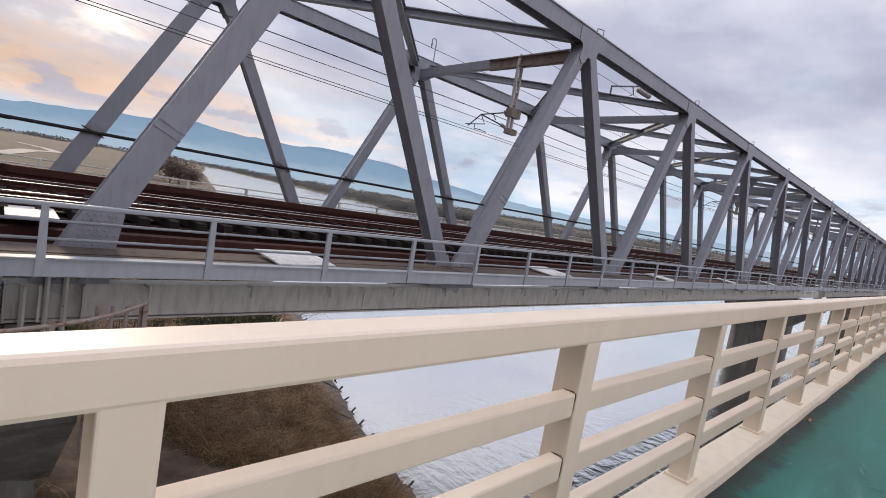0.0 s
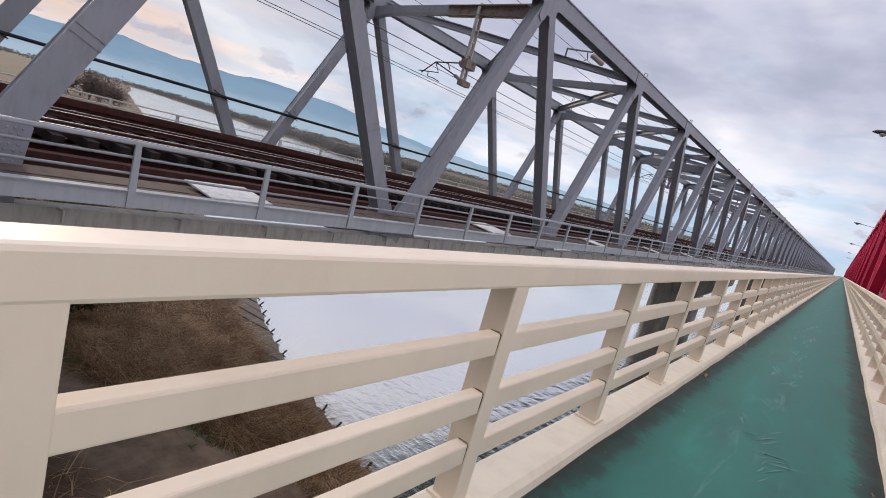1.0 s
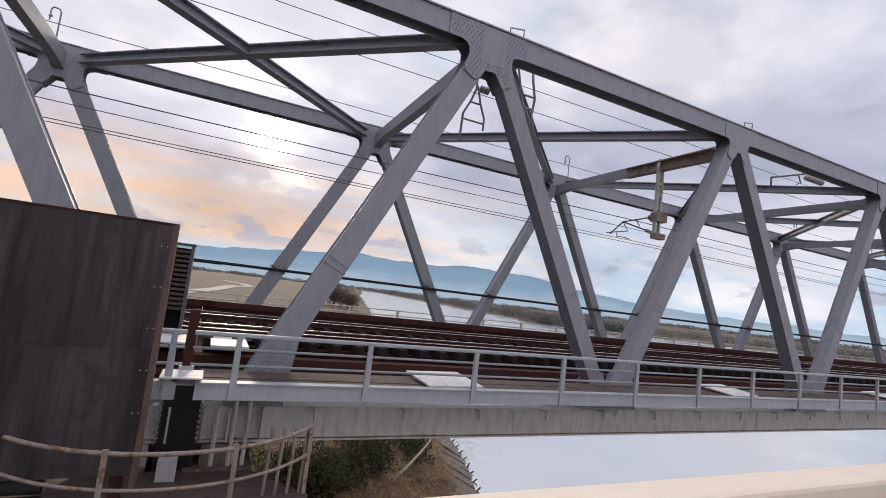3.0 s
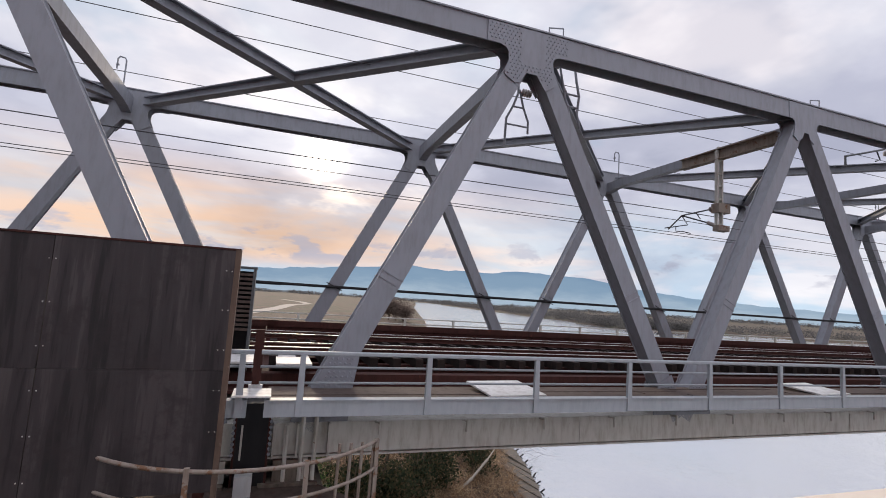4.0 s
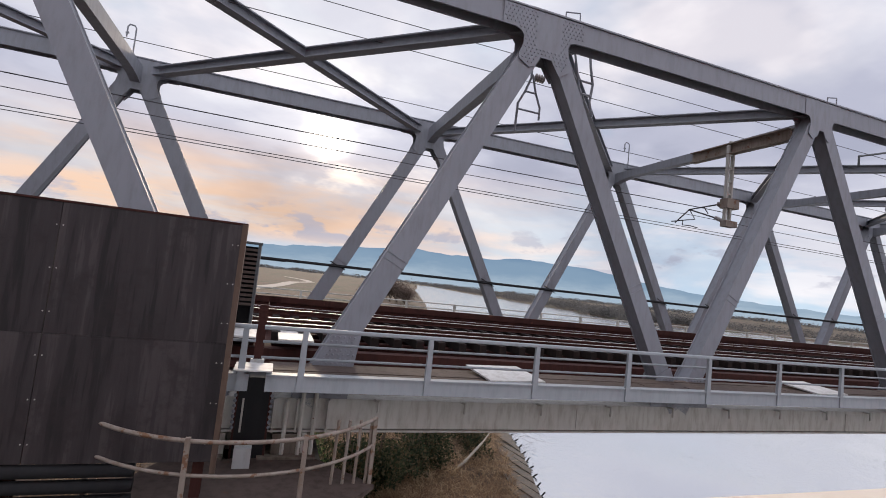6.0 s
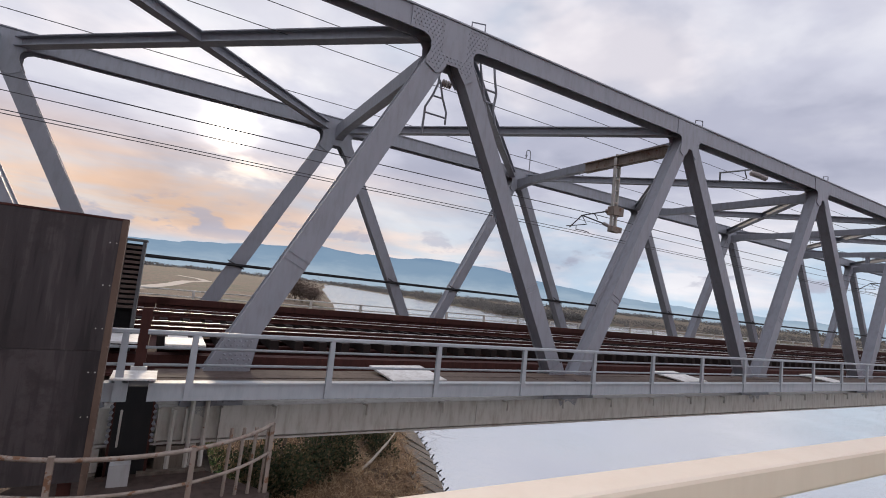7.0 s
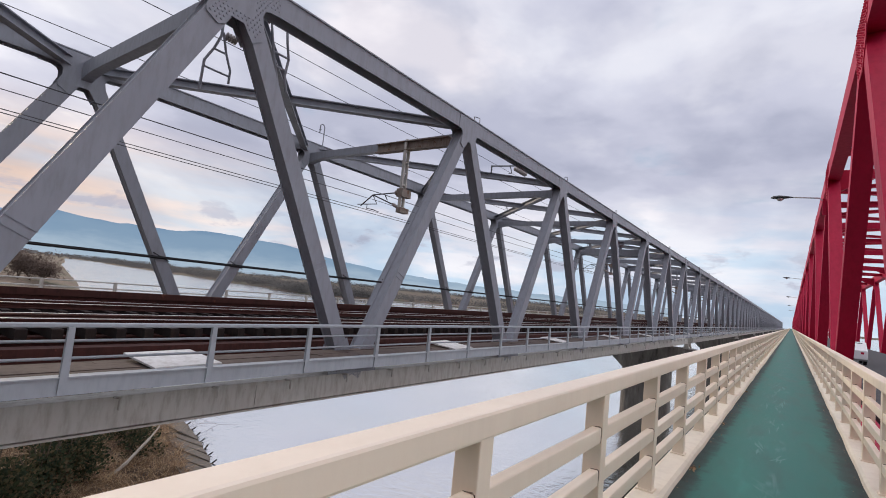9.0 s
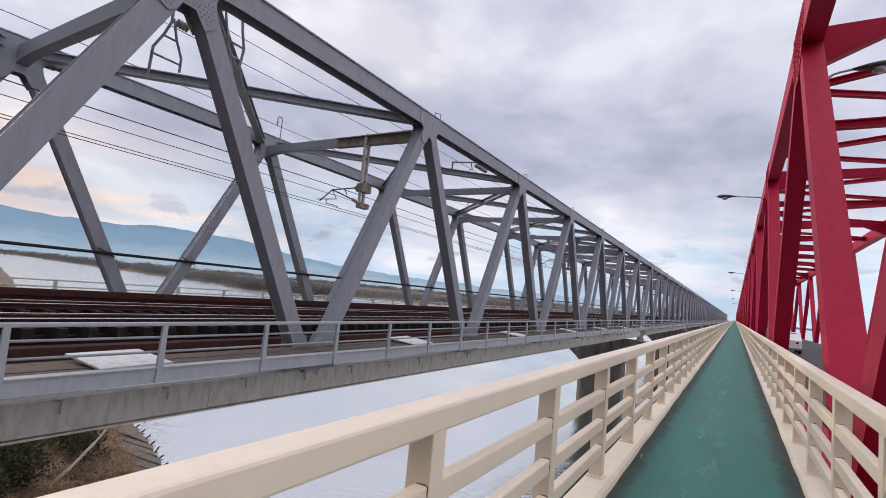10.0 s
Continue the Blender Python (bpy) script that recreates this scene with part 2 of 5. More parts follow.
def asphalt_mat(n):
    p = where(n)
    c = n.ramp(n.noise(p, 3, 6), [(0.3, (0.035, 0.035, 0.037)), (0.7, (0.07, 0.07, 0.072))])
    return bsdf(n, c, 0.85, 0, n.noise(p, 120, 3), 0.3, 0.005)


ASPHALT = material("asphalt", asphalt_mat)


def water_mat(n):
    p = where(n)
    a = n.noise(stretched(n, p, (1.0, 0.62, 1)), 1.9, 4, 0.5, 0.2)
    b = n.noise(stretched(n, p, (1.0, 0.6, 1)), 0.10, 3, 0.5)
    h = n.math("ADD", n.math("MULTIPLY", a, n.math("SUBTRACT", n.math("MULTIPLY", b, 1.6), 0.35)), n.math("MULTIPLY", b, 0.3))
    nor = n.add("ShaderNodeBump", {"Height": h, "Strength": 1.0, "Distance": 0.15}).outputs[0]
    deep = n.add("ShaderNodeBsdfDiffuse", {"Color": (0.045, 0.078, 0.082, 1)}).outputs[0]
    gloss = n.add("ShaderNodeBsdfGlossy", {"Color": (0.97, 0.97, 0.95, 1), "Roughness": 0.17, "Normal": nor}).outputs[0]
    facing = n.add("ShaderNodeLayerWeight", {"Blend": 0.5, "Normal": nor}).outputs["Facing"]
    f = n.ramp(facing, [(0.0, grey(0.03)), (0.28, grey(0.10)), (0.44, grey(0.38)), (0.56, grey(0.80)), (0.68, grey(0.97))])
    return n.add("ShaderNodeMixShader", {0: f, 1: deep, 2: gloss}).outputs[0]


WATER = material("river_water", water_mat)


def land_mat(n):
    p = where(n)
    big = n.noise(p, 0.035, 5, 0.6)
    mid = n.noise(p, 0.45, 6, 0.65)
    fine = n.noise(p, 6.0, 5, 0.7)
    c = n.ramp(mid, [(0.30, (0.045, 0.032, 0.023)), (0.48, (0.105, 0.070, 0.048)), (0.65, (0.18, 0.122, 0.080))])
    c = n.mix(n.ramp(big, [(0.46, grey(0)), (0.60, grey(0.8))]), c, (0.07, 0.072, 0.038, 1))
    c = n.mix(n.ramp(fine, [(0.35, grey(0.5)), (0.6, grey(0))]), c, (0.035, 0.028, 0.02, 1))
    return bsdf(n, c, 0.95, 0, fine, 0.6, 0.08)


LAND = material("dry_grass_land", land_mat)


def dirt_mat(n):
    p = where(n)
    c = n.ramp(n.noise(p, 0.9, 6, 0.65), [(0.3, (0.095, 0.066, 0.046)), (0.7, (0.20, 0.145, 0.105))])
    return bsdf(n, c, 0.95, 0, n.noise(p, 14, 5), 0.4, 0.03)


DIRT = material("bare_earth", dirt_mat)
TRACK_PALE = paint("pale_gravel_track", (0.46, 0.40, 0.34), (0.32, 0.27, 0.22), 0.9, 0.6)


def leaf_mat(name, stops, scale=1.2, own=0.7):
    def build(n):
        r = n.add("ShaderNodeNewGeometry").outputs["Random Per Island"]
        c = n.ramp(n.math("ADD", n.math("MULTIPLY", r, own), n.math("MULTIPLY", n.noise(where(n), scale, 3), 1.0 - own)), stops, False)
        thin = n.add("ShaderNodeBsdfTranslucent", {"Color": c}).outputs[0]
        return n.add("ShaderNodeMixShader", {0: 0.38, 1: bsdf(n, c, 0.8, 0, spec=0.2), 2: thin}).outputs[0]
    return material(name, build)


DRY = leaf_mat("dry_grass", [(0.2, (0.12, 0.072, 0.042)), (0.5, (0.30, 0.185, 0.108)), (0.72, (0.58, 0.43, 0.27))], 0.8, 0.45)
GREEN = leaf_mat("green_weeds", [(0.2, (0.03, 0.09, 0.022)), (0.8, (0.12, 0.20, 0.05))])
SHRUB = leaf_mat("shrub_leaves", [(0.2, (0.022, 0.034, 0.018)), (0.5, (0.050, 0.062, 0.030)), (0.85, (0.14, 0.10, 0.055))])
TWIG = leaf_mat("bare_twigs", [(0.2, (0.07, 0.05, 0.042)), (0.8, (0.15, 0.11, 0.09))])
FAR_TREES = leaf_mat("far_trees", [(0.2, (0.085, 0.085, 0.085)), (0.8, (0.15, 0.14, 0.13))], 0.05)
BARK = paint("bark", (0.16, 0.12, 0.09), (0.08, 0.06, 0.05), 0.9, 0.6)


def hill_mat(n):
    """Far hills that glow by themselves, the air's haze painted into their colour."""
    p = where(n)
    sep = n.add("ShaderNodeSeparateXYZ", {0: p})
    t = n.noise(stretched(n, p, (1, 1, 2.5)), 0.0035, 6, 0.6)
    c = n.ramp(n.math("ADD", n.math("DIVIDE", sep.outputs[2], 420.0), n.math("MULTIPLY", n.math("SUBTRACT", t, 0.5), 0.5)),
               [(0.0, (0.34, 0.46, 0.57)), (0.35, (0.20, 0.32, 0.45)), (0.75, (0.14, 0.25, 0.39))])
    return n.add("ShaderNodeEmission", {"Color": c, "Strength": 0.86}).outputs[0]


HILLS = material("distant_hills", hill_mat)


# ---- mesh helpers ----
class Shape:
    """Collects vertices and faces for one mesh."""

    def __init__(self):
        self.v, self.f = [], []

    def add(self, vs, fs):
        o = len(self.v)
        self.v += [tuple(p) for p in vs]
        self.f += [tuple(o + i for i in f) for f in fs]
        return self

    def box(self, x0, x1, y0, y1, z0, z1):
        return self.add([(x, y, z) for x in (x0, x1) for y in (y0, y1) for z in (z0, z1)],
                        [(0, 1, 3, 2), (4, 6, 7, 5), (0, 4, 5, 1), (2, 3, 7, 6), (0, 2, 6, 4), (1, 5, 7, 3)])

    def sweep(self, profile, a, b, up=(0, 0, 1)):
        """A closed profile of (side, up) points carried from a to b."""
        a, b = Vector(a), Vector(b)
        d = (b - a).normalized()
        u = Vector(up)
        side = d.cross(u).normalized()
        u = side.cross(d)
        k = len(profile)
        vs = [p + side * s + u * h for p in (a, b) for s, h in profile]
        fs = [(i, (i + 1) % k, k + (i + 1) % k, k + i) for i in range(k)]
        return self.add(vs, fs + [tuple(range(k))[::-1], tuple(range(k, 2 * k))])

    def beam(self, a, b, w, h, up=(0, 0, 1), r=0.0):
        return self.sweep(rect(w, h, r), a, b, up)

    def ibeam(self, a, b, w, h, t=0.03, up=(0, 0, 1)):
        x, y, q = w / 2, h / 2, t / 2
        return self.sweep([(-x, -y), (x, -y), (x, -y + t), (q, -y + t), (q, y - t), (x, y - t), (x, y), (-x, y), (-x, y - t), (-q, y - t), (-q, -y + t), (-x, -y + t)], a, b, up)

    def tube(self, pts, r, k=6):
        """A round bar through all the points, bent in one piece."""
        pts = [Vector(p) for p in pts]
        o, side = len(self.v), None
        for i, p in enumerate(pts):
            d = (pts[min(i + 1, len(pts) - 1)] - pts[max(i - 1, 0)]).normalized()
            if side is None:
                side = d.cross(Vector((0, 0, 1)) if abs(d.z) < 0.9 else Vector((1, 0, 0)))
            side = (side - d * side.dot(d)).normalized()
            up = side.cross(d)
            self.v += [tuple(p + (side * math.cos(2 * math.pi * q / k) + up * math.sin(2 * math.pi * q / k)) * r) for q in range(k)]
        n = len(pts)
        for i in range(n - 1):
            self.f += [tuple(o + a for a in (i * k + q, i * k + (q + 1) % k, i * k + k + (q + 1) % k, i * k + k + q)) for q in range(k)]
        self.f += [tuple(o + q for q in range(k))[::-1], tuple(o + (n - 1) * k + q for q in range(k))]
        return self

    def lathe(self, c, rings, k=10, axis="z"):
        vs, fs = [], []
        for r, h in rings:
            for i in range(k):
                s, q = r * math.cos(2 * math.pi * i / k), r * math.sin(2 * math.pi * i / k)
                vs.append({"z": (c[0] + s, c[1] + q, c[2] + h), "y": (c[0] + s, c[1] + h, c[2] + q), "x": (c[0] + h, c[1] + s, c[2] + q)}[axis])
        for j in range(len(rings) - 1):
            fs += [(j * k + i, j * k + (i + 1) % k, j * k + k + (i + 1) % k, j * k + k + i) for i in range(k)]
        fs += [tuple(range(k))[::-1], tuple(range(len(vs) - k, len(vs)))]
        return self.add(vs, fs)

    def mesh(self, name, mat, smooth=False):
        me = bpy.data.meshes.new(name)
        me.from_pydata(self.v, [], self.f)
        me.materials.append(mat)
        bm = bmesh.new()
        bm.from_mesh(me)
        bmesh.ops.recalc_face_normals(bm, faces=bm.faces)
        bm.to_mesh(me)
        bm.free()
        if smooth:
            me.polygons.foreach_set("use_smooth", [True] * len(me.polygons))
        return me

    def raw(self, name, mat):
        me = bpy.data.meshes.new(name)
        me.from_pydata(self.v, [], self.f)
        me.materials.append(mat)
        return me


def rect(w, h, r=0.0):
    x, y = w / 2, h / 2
    if r <= 0:
        return [(-x, -y), (x, -y), (x, y), (-x, y)]
    q = r * 0.3
    return [(-x + r, -y), (x - r, -y), (x - q, -y + q), (x, -y + r), (x, y - r), (x - q, y - q), (x - r, y), (-x + r, y), (-x + q, y - q), (-x, y - r), (-x, -y + r), (-x + q, -y + q)]


def part(name, shape, mat, parent, label="", smooth=False, kind=""):
    me = shape if isinstance(shape, bpy.types.Mesh) else shape.mesh(name, mat, smooth)
    ob = new(name, me)
    ob.parent = parent
    return tagged(ob, label, kind=kind)


def thing(name, label, category, group="", kind="", at=(0, 0, 0)):
    ob = new(name)
    ob.location = at
    ob.empty_display_size = 0.2
    return tagged(ob, label, category, group, kind)


def solo(name, shape, mat, label, category, group="", kind="", smooth=False):
    me = shape if isinstance(shape, bpy.types.Mesh) else shape.mesh(name, mat, smooth)
    return tagged(new(name, me), label, category, group, kind)


def knee_beam(x, ys, top, lows, half):
    """A beam across the bridge whose lower edge deepens towards its ends."""
    s = Shape()
    for y, z in zip(ys, lows):
        s.v += [(x - half, y, top), (x + half, y, top), (x + half, y, z), (x - half, y, z)]
    n = len(ys)
    for i in range(n - 1):
        s.f += [(i * 4 + k, i * 4 + (k + 1) % 4, i * 4 + 4 + (k + 1) % 4, i * 4 + 4 + k) for k in range(4)]
    s.f += [(0, 1, 2, 3), (n * 4 - 4, n * 4 - 3, n * 4 - 2, n * 4 - 1)]
    return s


rnd = random.Random(5)

# ---- land, water, distance ----
WATER_Z = -11.6


def shore(y):
    return 12.0 + 0.273 * (y - 11.0) + 0.5 * math.sin(y * 0.21) * min(1, max(0, (y + 20) / 40))


def far_shore(y):
    return 250 + (0.19 * (y - 290) if y > 290 else (290 - y) * 4.0) + 6 * math.sin(y * 0.05)


def path_edge(y):
    """The river side of the dirt path, which bends away from the water."""
    return float(np.interp(y, [0, 10, 12.7, 14.5, 16.75, 18.1, 20.5, 30, 60], [9.0, 8.8, 8.1, 6.6, 5.2, 4.5, 3.7, 1.5, -4.0])) + 0.25 * math.sin(y * 1.3)


def land_z(x, y):
    d = shore(y) - x
    pts = [(-14, -15.5), (0, -11.75), (2.6, -10.35), (8.5, -9.4), (12.5, -9.1), (18, -7.9), (30, -7.0), (1e5, -7.0)]
    z = -15.5
    for (a, za), (b, zb) in zip(pts, pts[1:]):
        if a <= d < b:
            z = za + (zb - za) * (d - a) / (b - a)
    e = x - far_shore(y)
    if e > -20:
        z = max(z, min(-10.2 + 0.02 * min(e, 60), -15.5 + (e + 20) * 0.25))
    if d > 2.6:
        z += 0.25 * noise.noise((x * 0.35, y * 0.35, 0)) + 0.08 * noise.noise((x * 1.7, y * 1.7, 3))
    return z


def spread(near0, near1, step, far0, far1):
    out = list(np.arange(near0, near1 + 1e-6, step))
    s, x = step, near1
    while x < far1:
        s *= 1.16
        x += s
        out.append(x)
    s, x = step, near0
    while x > far0:
        s *= 1.16
        x -= s
        out.insert(0, x)
    return out


def make_ground():
    xs, ys = spread(-30, 40, 0.9, -4200, 4200), spread(-6, 70, 0.9, -4200, 4300)
    s = Shape()
    s.v = [(x, y, land_z(x, y)) for y in ys for x in xs]
    w = len(xs)
    s.f = [(j * w + i, j * w + i + 1, j * w + w + i + 1, j * w + w + i) for j in range(len(ys) - 1) for i in range(w - 1)]
    me = s.raw("ground", LAND)
    me.polygons.foreach_set("use_smooth", [True] * len(me.polygons))
    solo("ground", me, LAND, "river banks of dry winter grass and bare earth", "ground", kind="structure")
    w = Shape().add([(-300, -4000, WATER_Z), (4200, -4000, WATER_Z), (4200, 4200, WATER_Z), (-300, 4200, WATER_Z)], [(0, 1, 2, 3)])
    solo("water", w.raw("water", WATER), WATER, "broad calm river with small ripples reflecting the sky", "river", kind="structure")


def ribbon(name, pts, width, mat, label, lift=0.06):
    s = Shape()
    for i, p in enumerate(pts):
        a, b = Vector(pts[max(i - 1, 0)]), Vector(pts[min(i + 1, len(pts) - 1)])
        d = (b - a).normalized()
        o = Vector((-d.y, d.x))
        for k in range(5):
            q = Vector(p) + o * width * (k / 4 - 0.5) * (1 + 0.12 * math.sin(i * 1.7 + k))
            s.v.append((q.x, q.y, land_z(q.x, q.y) + lift - (0.14 if k in (0, 4) else 0)))
    s.f = [(i * 5 + k, i * 5 + k + 1, i * 5 + 6 + k, i * 5 + 5 + k) for i in range(len(pts) - 1) for k in range(4)]
    return solo(name, s.raw(name, mat), mat, label, "path", kind="structure")


def make_hills():
    prof = [(-75, 1.2), (-50, 1.6), (-30, 1.3), (-12, 1.9), (0, 2.4), (8, 3.2), (15, 4.0), (20, 3.4), (27, 3.9), (36, 3.5), (43, 2.2), (52, 1.5), (62, 1.0), (80, 0.8)]
    s, rows = Shape(), 8
    az = np.linspace(-75, 80, 220)
    for a in az:
        e = float(np.interp(a, [p[0] for p in prof], [p[1] for p in prof]))
        e += 0.30 * noise.noise((a * 0.22, 0, 5)) + 0.12 * noise.noise((a * 0.9, 0, 9))
        for j in range(rows):
            f = j / (rows - 1)
            r = 3000 + 500 * f
            h = -8 + (r * math.tan(radians(e)) + 8) * f ** 0.8
            s.v.append((r * math.sin(radians(a)), r * math.cos(radians(a)), h))
    s.f = [(i * rows + j, i * rows + rows + j, i * rows + rows + j + 1, i * rows + j + 1) for i in range(len(az) - 1) for j in range(rows - 1)]
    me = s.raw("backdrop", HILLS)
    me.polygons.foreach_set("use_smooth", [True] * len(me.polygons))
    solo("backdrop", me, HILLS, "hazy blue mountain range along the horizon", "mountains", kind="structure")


def clump(s, c, r, h, n, leaf, rg, up=0.4):
    """Leaves of two triangles scattered through an uneven crown."""
    for _ in range(n):
        a, q = rg.uniform(0, 2 * math.pi), rg.random() ** 0.5
        z = rg.random()
        rr = r * q * (0.55 + 0.45 * math.sin(math.pi * min(1, z * 0.85 + 0.12)))
        p = Vector((c[0] + rr * math.cos(a), c[1] + rr * math.sin(a), c[2] + h * z))
        d = Vector((rg.gauss(0, 1), rg.gauss(0, 1), rg.gauss(up, 0.7))).normalized() * leaf * rg.uniform(0.6, 1.5)
        o = d.orthogonal().normalized() * leaf * 0.38
        s.add([p, p + d * 0.5 + o, p + d, p + d * 0.5 - o], [(0, 1, 2, 3)])


def make_far_trees():
    rg = random.Random(11)
    s = Shape()
    for i in range(900):                       # along the far bank
        y = 292 + 1500 * (i / 900) ** 1.6
        x = far_shore(y) + rg.uniform(2, 60)
        clump(s, (x, y, land_z(x, y) - 0.5), rg.uniform(5, 10), rg.uniform(5, 9.0), 64, 1.15, rg)
    for i in range(420):
        x = 250 + 900 * (i / 420) ** 1.4
        y = 290 - (x - 250) / 4.0 + rg.uniform(8, 70)
        clump(s, (x, y, land_z(x, y) - 0.5), rg.uniform(5, 10), rg.uniform(3, 7.0), 56, 1.15, rg)
    for i in range(500):                       # low line of woods along the horizon
        a = rg.uniform(-70, 75)
        r = rg.uniform(1500, 2300)
        clump(s, (r * math.sin(radians(a)), r * math.cos(radians(a)), -9), rg.uniform(20, 50), rg.uniform(6, 12), 40, 5, rg)
    solo("far_woods", s.raw("far_woods", FAR_TREES), FAR_TREES, "dark leafless woods along the far bank", "woods", kind="stuff")


def make_tree(x, y, h, seed):
    rg = random.Random(seed)
    t = thing("bare_tree", "bare brown winter tree on the river bank", "tree", "bank trees", at=(x, y, land_z(x, y)))
    tr, tw = Shape(), Shape()

    def grow(p, d, length, r, level):
        q = p + d * length
        tr.sweep([(r * math.cos(i * 1.257), r * math.sin(i * 1.257)) for i in range(5)], p, q, (1, 0.1, 0.2))
        if level == 0:
            for _ in range(16):
                e = (d + Vector((rg.gauss(0, 0.6), rg.gauss(0, 0.6), rg.gauss(0.2, 0.5)))).normalized() * length * rg.uniform(0.5, 1.3)
                o = e.orthogonal().normalized() * 0.05
                b = p.lerp(q, rg.random())
                tw.add([b - o, b + o, b + e], [(0, 1, 2)])
            return
        for _ in range(4):
            e = (d + Vector((rg.gauss(0, 0.55), rg.gauss(0, 0.55), rg.gauss(0.1, 0.3)))).normalized()
            grow(p.lerp(q, rg.uniform(0.45, 1)), e, length * rg.uniform(0.6, 0.85), r * 0.55, level - 1)

    for _ in range(3):
        grow(Vector((rg.uniform(-0.5, 0.5), rg.uniform(-0.5, 0.5), -0.2)), Vector((rg.gauss(0, 0.3), rg.gauss(0, 0.3), 1)).normalized(), h * 0.33, 0.16, 3)
    part("trunk", tr.raw("trunk", BARK), BARK, t)
    for _ in range(10):
        clump(tw, (rg.gauss(0, 2.2), rg.gauss(0, 2.2), rg.uniform(0.5, h * 0.5)), 2.6, h * 0.5, 90, 0.55, rg)
    part("crown", tw.raw("crown", TWIG), TWIG, t)


def make_bank():
    rg = random.Random(3)
    # stone pitching along the water with dark stakes
    rev = thing("revetment", "sloping grey concrete slabs along the water's edge", "revetment", kind="structure")
    slabs = []
    for v in range(4):
        s = Shape()
        t = 0.10
        sk = 0.25 * rg.uniform(-1, 1)
        pts = [(-0.15, -0.72 + sk), (-0.15 + 0.1 * v, 0.72 - sk * 0.4), (-2.65, 0.70), (-2.6, -0.74)]
        vs = []
        for zz in (0, t):
            for px, py in pts:
                vs.append((px, py, -px * 0.50 + zz))
        s.add(vs, [(0, 1, 2, 3), (4, 5, 6, 7), (0, 1, 5, 4), (1, 2, 6, 5), (2, 3, 7, 6), (3, 0, 4, 7)])
        slabs.append(s.mesh("slab", REVET))
    stake = Shape().lathe((0, 0, 0), [(0.05, -0.5), (0.06, 0.16), (0.03, 0.22)], 6).mesh("stake", BLACK)
    y = -4.0
    while y < 62:
        ob = part("slab", slabs[rg.randrange(4)], REVET, rev)
        ob.matrix_basis = pose(shore(y), y, WATER_Z - 0.05, 0, rg.uniform(-3, 3), math.degrees(math.atan(-0.273)) + rg.uniform(-4, 4))
        ob = part("stake", stake, BLACK, rev, "dark weathered timber stake")
        ob.matrix_basis = pose(shore(y + 0.7) + 0.12, y + 0.7, WATER_Z + 0.1, rg.uniform(-20, 20), 55 + rg.uniform(-12, 12), rg.uniform(-20, 20))
        y += 1.5
    # dry grass and weeds
    g, w = Shape(), Shape()

    def tuft(s, x, y, n, h, lean=0.5):
        z = land_z(x, y) - 0.03
        for _ in range(n):
            a = rg.uniform(0, 6.283)
            b = Vector((x + rg.gauss(0, 0.12), y + rg.gauss(0, 0.12), z))
            e = Vector((math.cos(a) * lean * rg.random(), math.sin(a) * lean * rg.random(), rg.uniform(0.5, 1))) * h
            o = Vector((-math.sin(a), math.cos(a), 0)) * 0.018
            s.add([b - o, b + o, b + e * 0.6 + o * 0.7, b + e + Vector((e.x, e.y, -0.5 * h)) * 0.7, b + e * 0.6 - o * 0.7], [(0, 1, 2, 4), (4, 2, 3)])

    for _ in range(11000):
        y = rg.uniform(2, 48)
        x = rg.uniform(path_edge(y), shore(y) - 2.2) if rg.random() < 0.8 else rg.uniform(-16, path_edge(y) - 5.2)
        tuft(g, x, y, 6, rg.choice([rg.uniform(0.2, 0.5), rg.uniform(0.3, 0.8)]), 2.0)
    for _ in range(5200):
        y = rg.uniform(3, 24)
        tuft(g, rg.uniform(path_edge(y), shore(y) - 1.9), y, 6, rg.uniform(0.25, 0.7), 2.4)
    for _ in range(4200):
        y = rg.uniform(4, 46)
        tuft(w, path_edge(y) + 0.3 + 0.5 * math.sin(y * 0.8) + rg.gauss(0, 0.5), y, 6, rg.uniform(0.12, 0.3), 1.0)
    for _ in range(700):
        y = rg.uniform(6, 24)
        tuft(w, shore(y) - rg.gauss(4.0, 1.2), y, 4, rg.uniform(0.1, 0.25), 1.0)
    solo("dry_grass", g.raw("dry_grass", DRY), DRY, "matted dry reed grass covering the river bank", "grass", kind="stuff")
    solo("weeds", w.raw("weeds", GREEN), GREEN, "low green weeds beside the dirt path", "weeds", kind="stuff")
    # shrubs under the railway bridge
    for i in range(24):
        y = 23 + i * 0.8 + rg.uniform(-1, 1)
        x = shore(y) - rg.uniform(5.0 + max(0, 30 - y) * 0.8, 20)
        h = rg.uniform(2.4, 4.2)
        t = thing("shrub", "dark evergreen shrub with reddish dry stems", "shrub", "bank shrubs", at=(x, y, land_z(x, y)))
        leaves = Shape()
        for _ in range(9):
            a, l = rg.uniform(0, 6.28), rg.uniform(0.3, 1.2)
            stem = Shape().tube([(0, 0, -0.1), (l * 0.4 * math.cos(a), l * 0.4 * math.sin(a), h * 0.45), (l * math.cos(a), l * math.sin(a), h * rg.uniform(0.75, 1.08))], 0.025, 4)
            part("stem", stem.raw("stem", BARK), BARK, t)
        for _ in range(14):
            a, l = rg.uniform(0, 6.28), rg.uniform(0, 1.5)
            clump(leaves, (l * math.cos(a), l * math.sin(a), rg.uniform(0.0, 0.6) * h), rg.uniform(0.5, 0.9), rg.uniform(0.7, 1.3), 130, 0.16, rg)
        part("foliage", leaves.raw("foliage", SHRUB), SHRUB, t)
    # a fallen pale trunk leaning down the bank
    b = Shape()
    x0, y0 = shore(29) - 5.0, 29.0
    z0 = land_z(x0, y0)
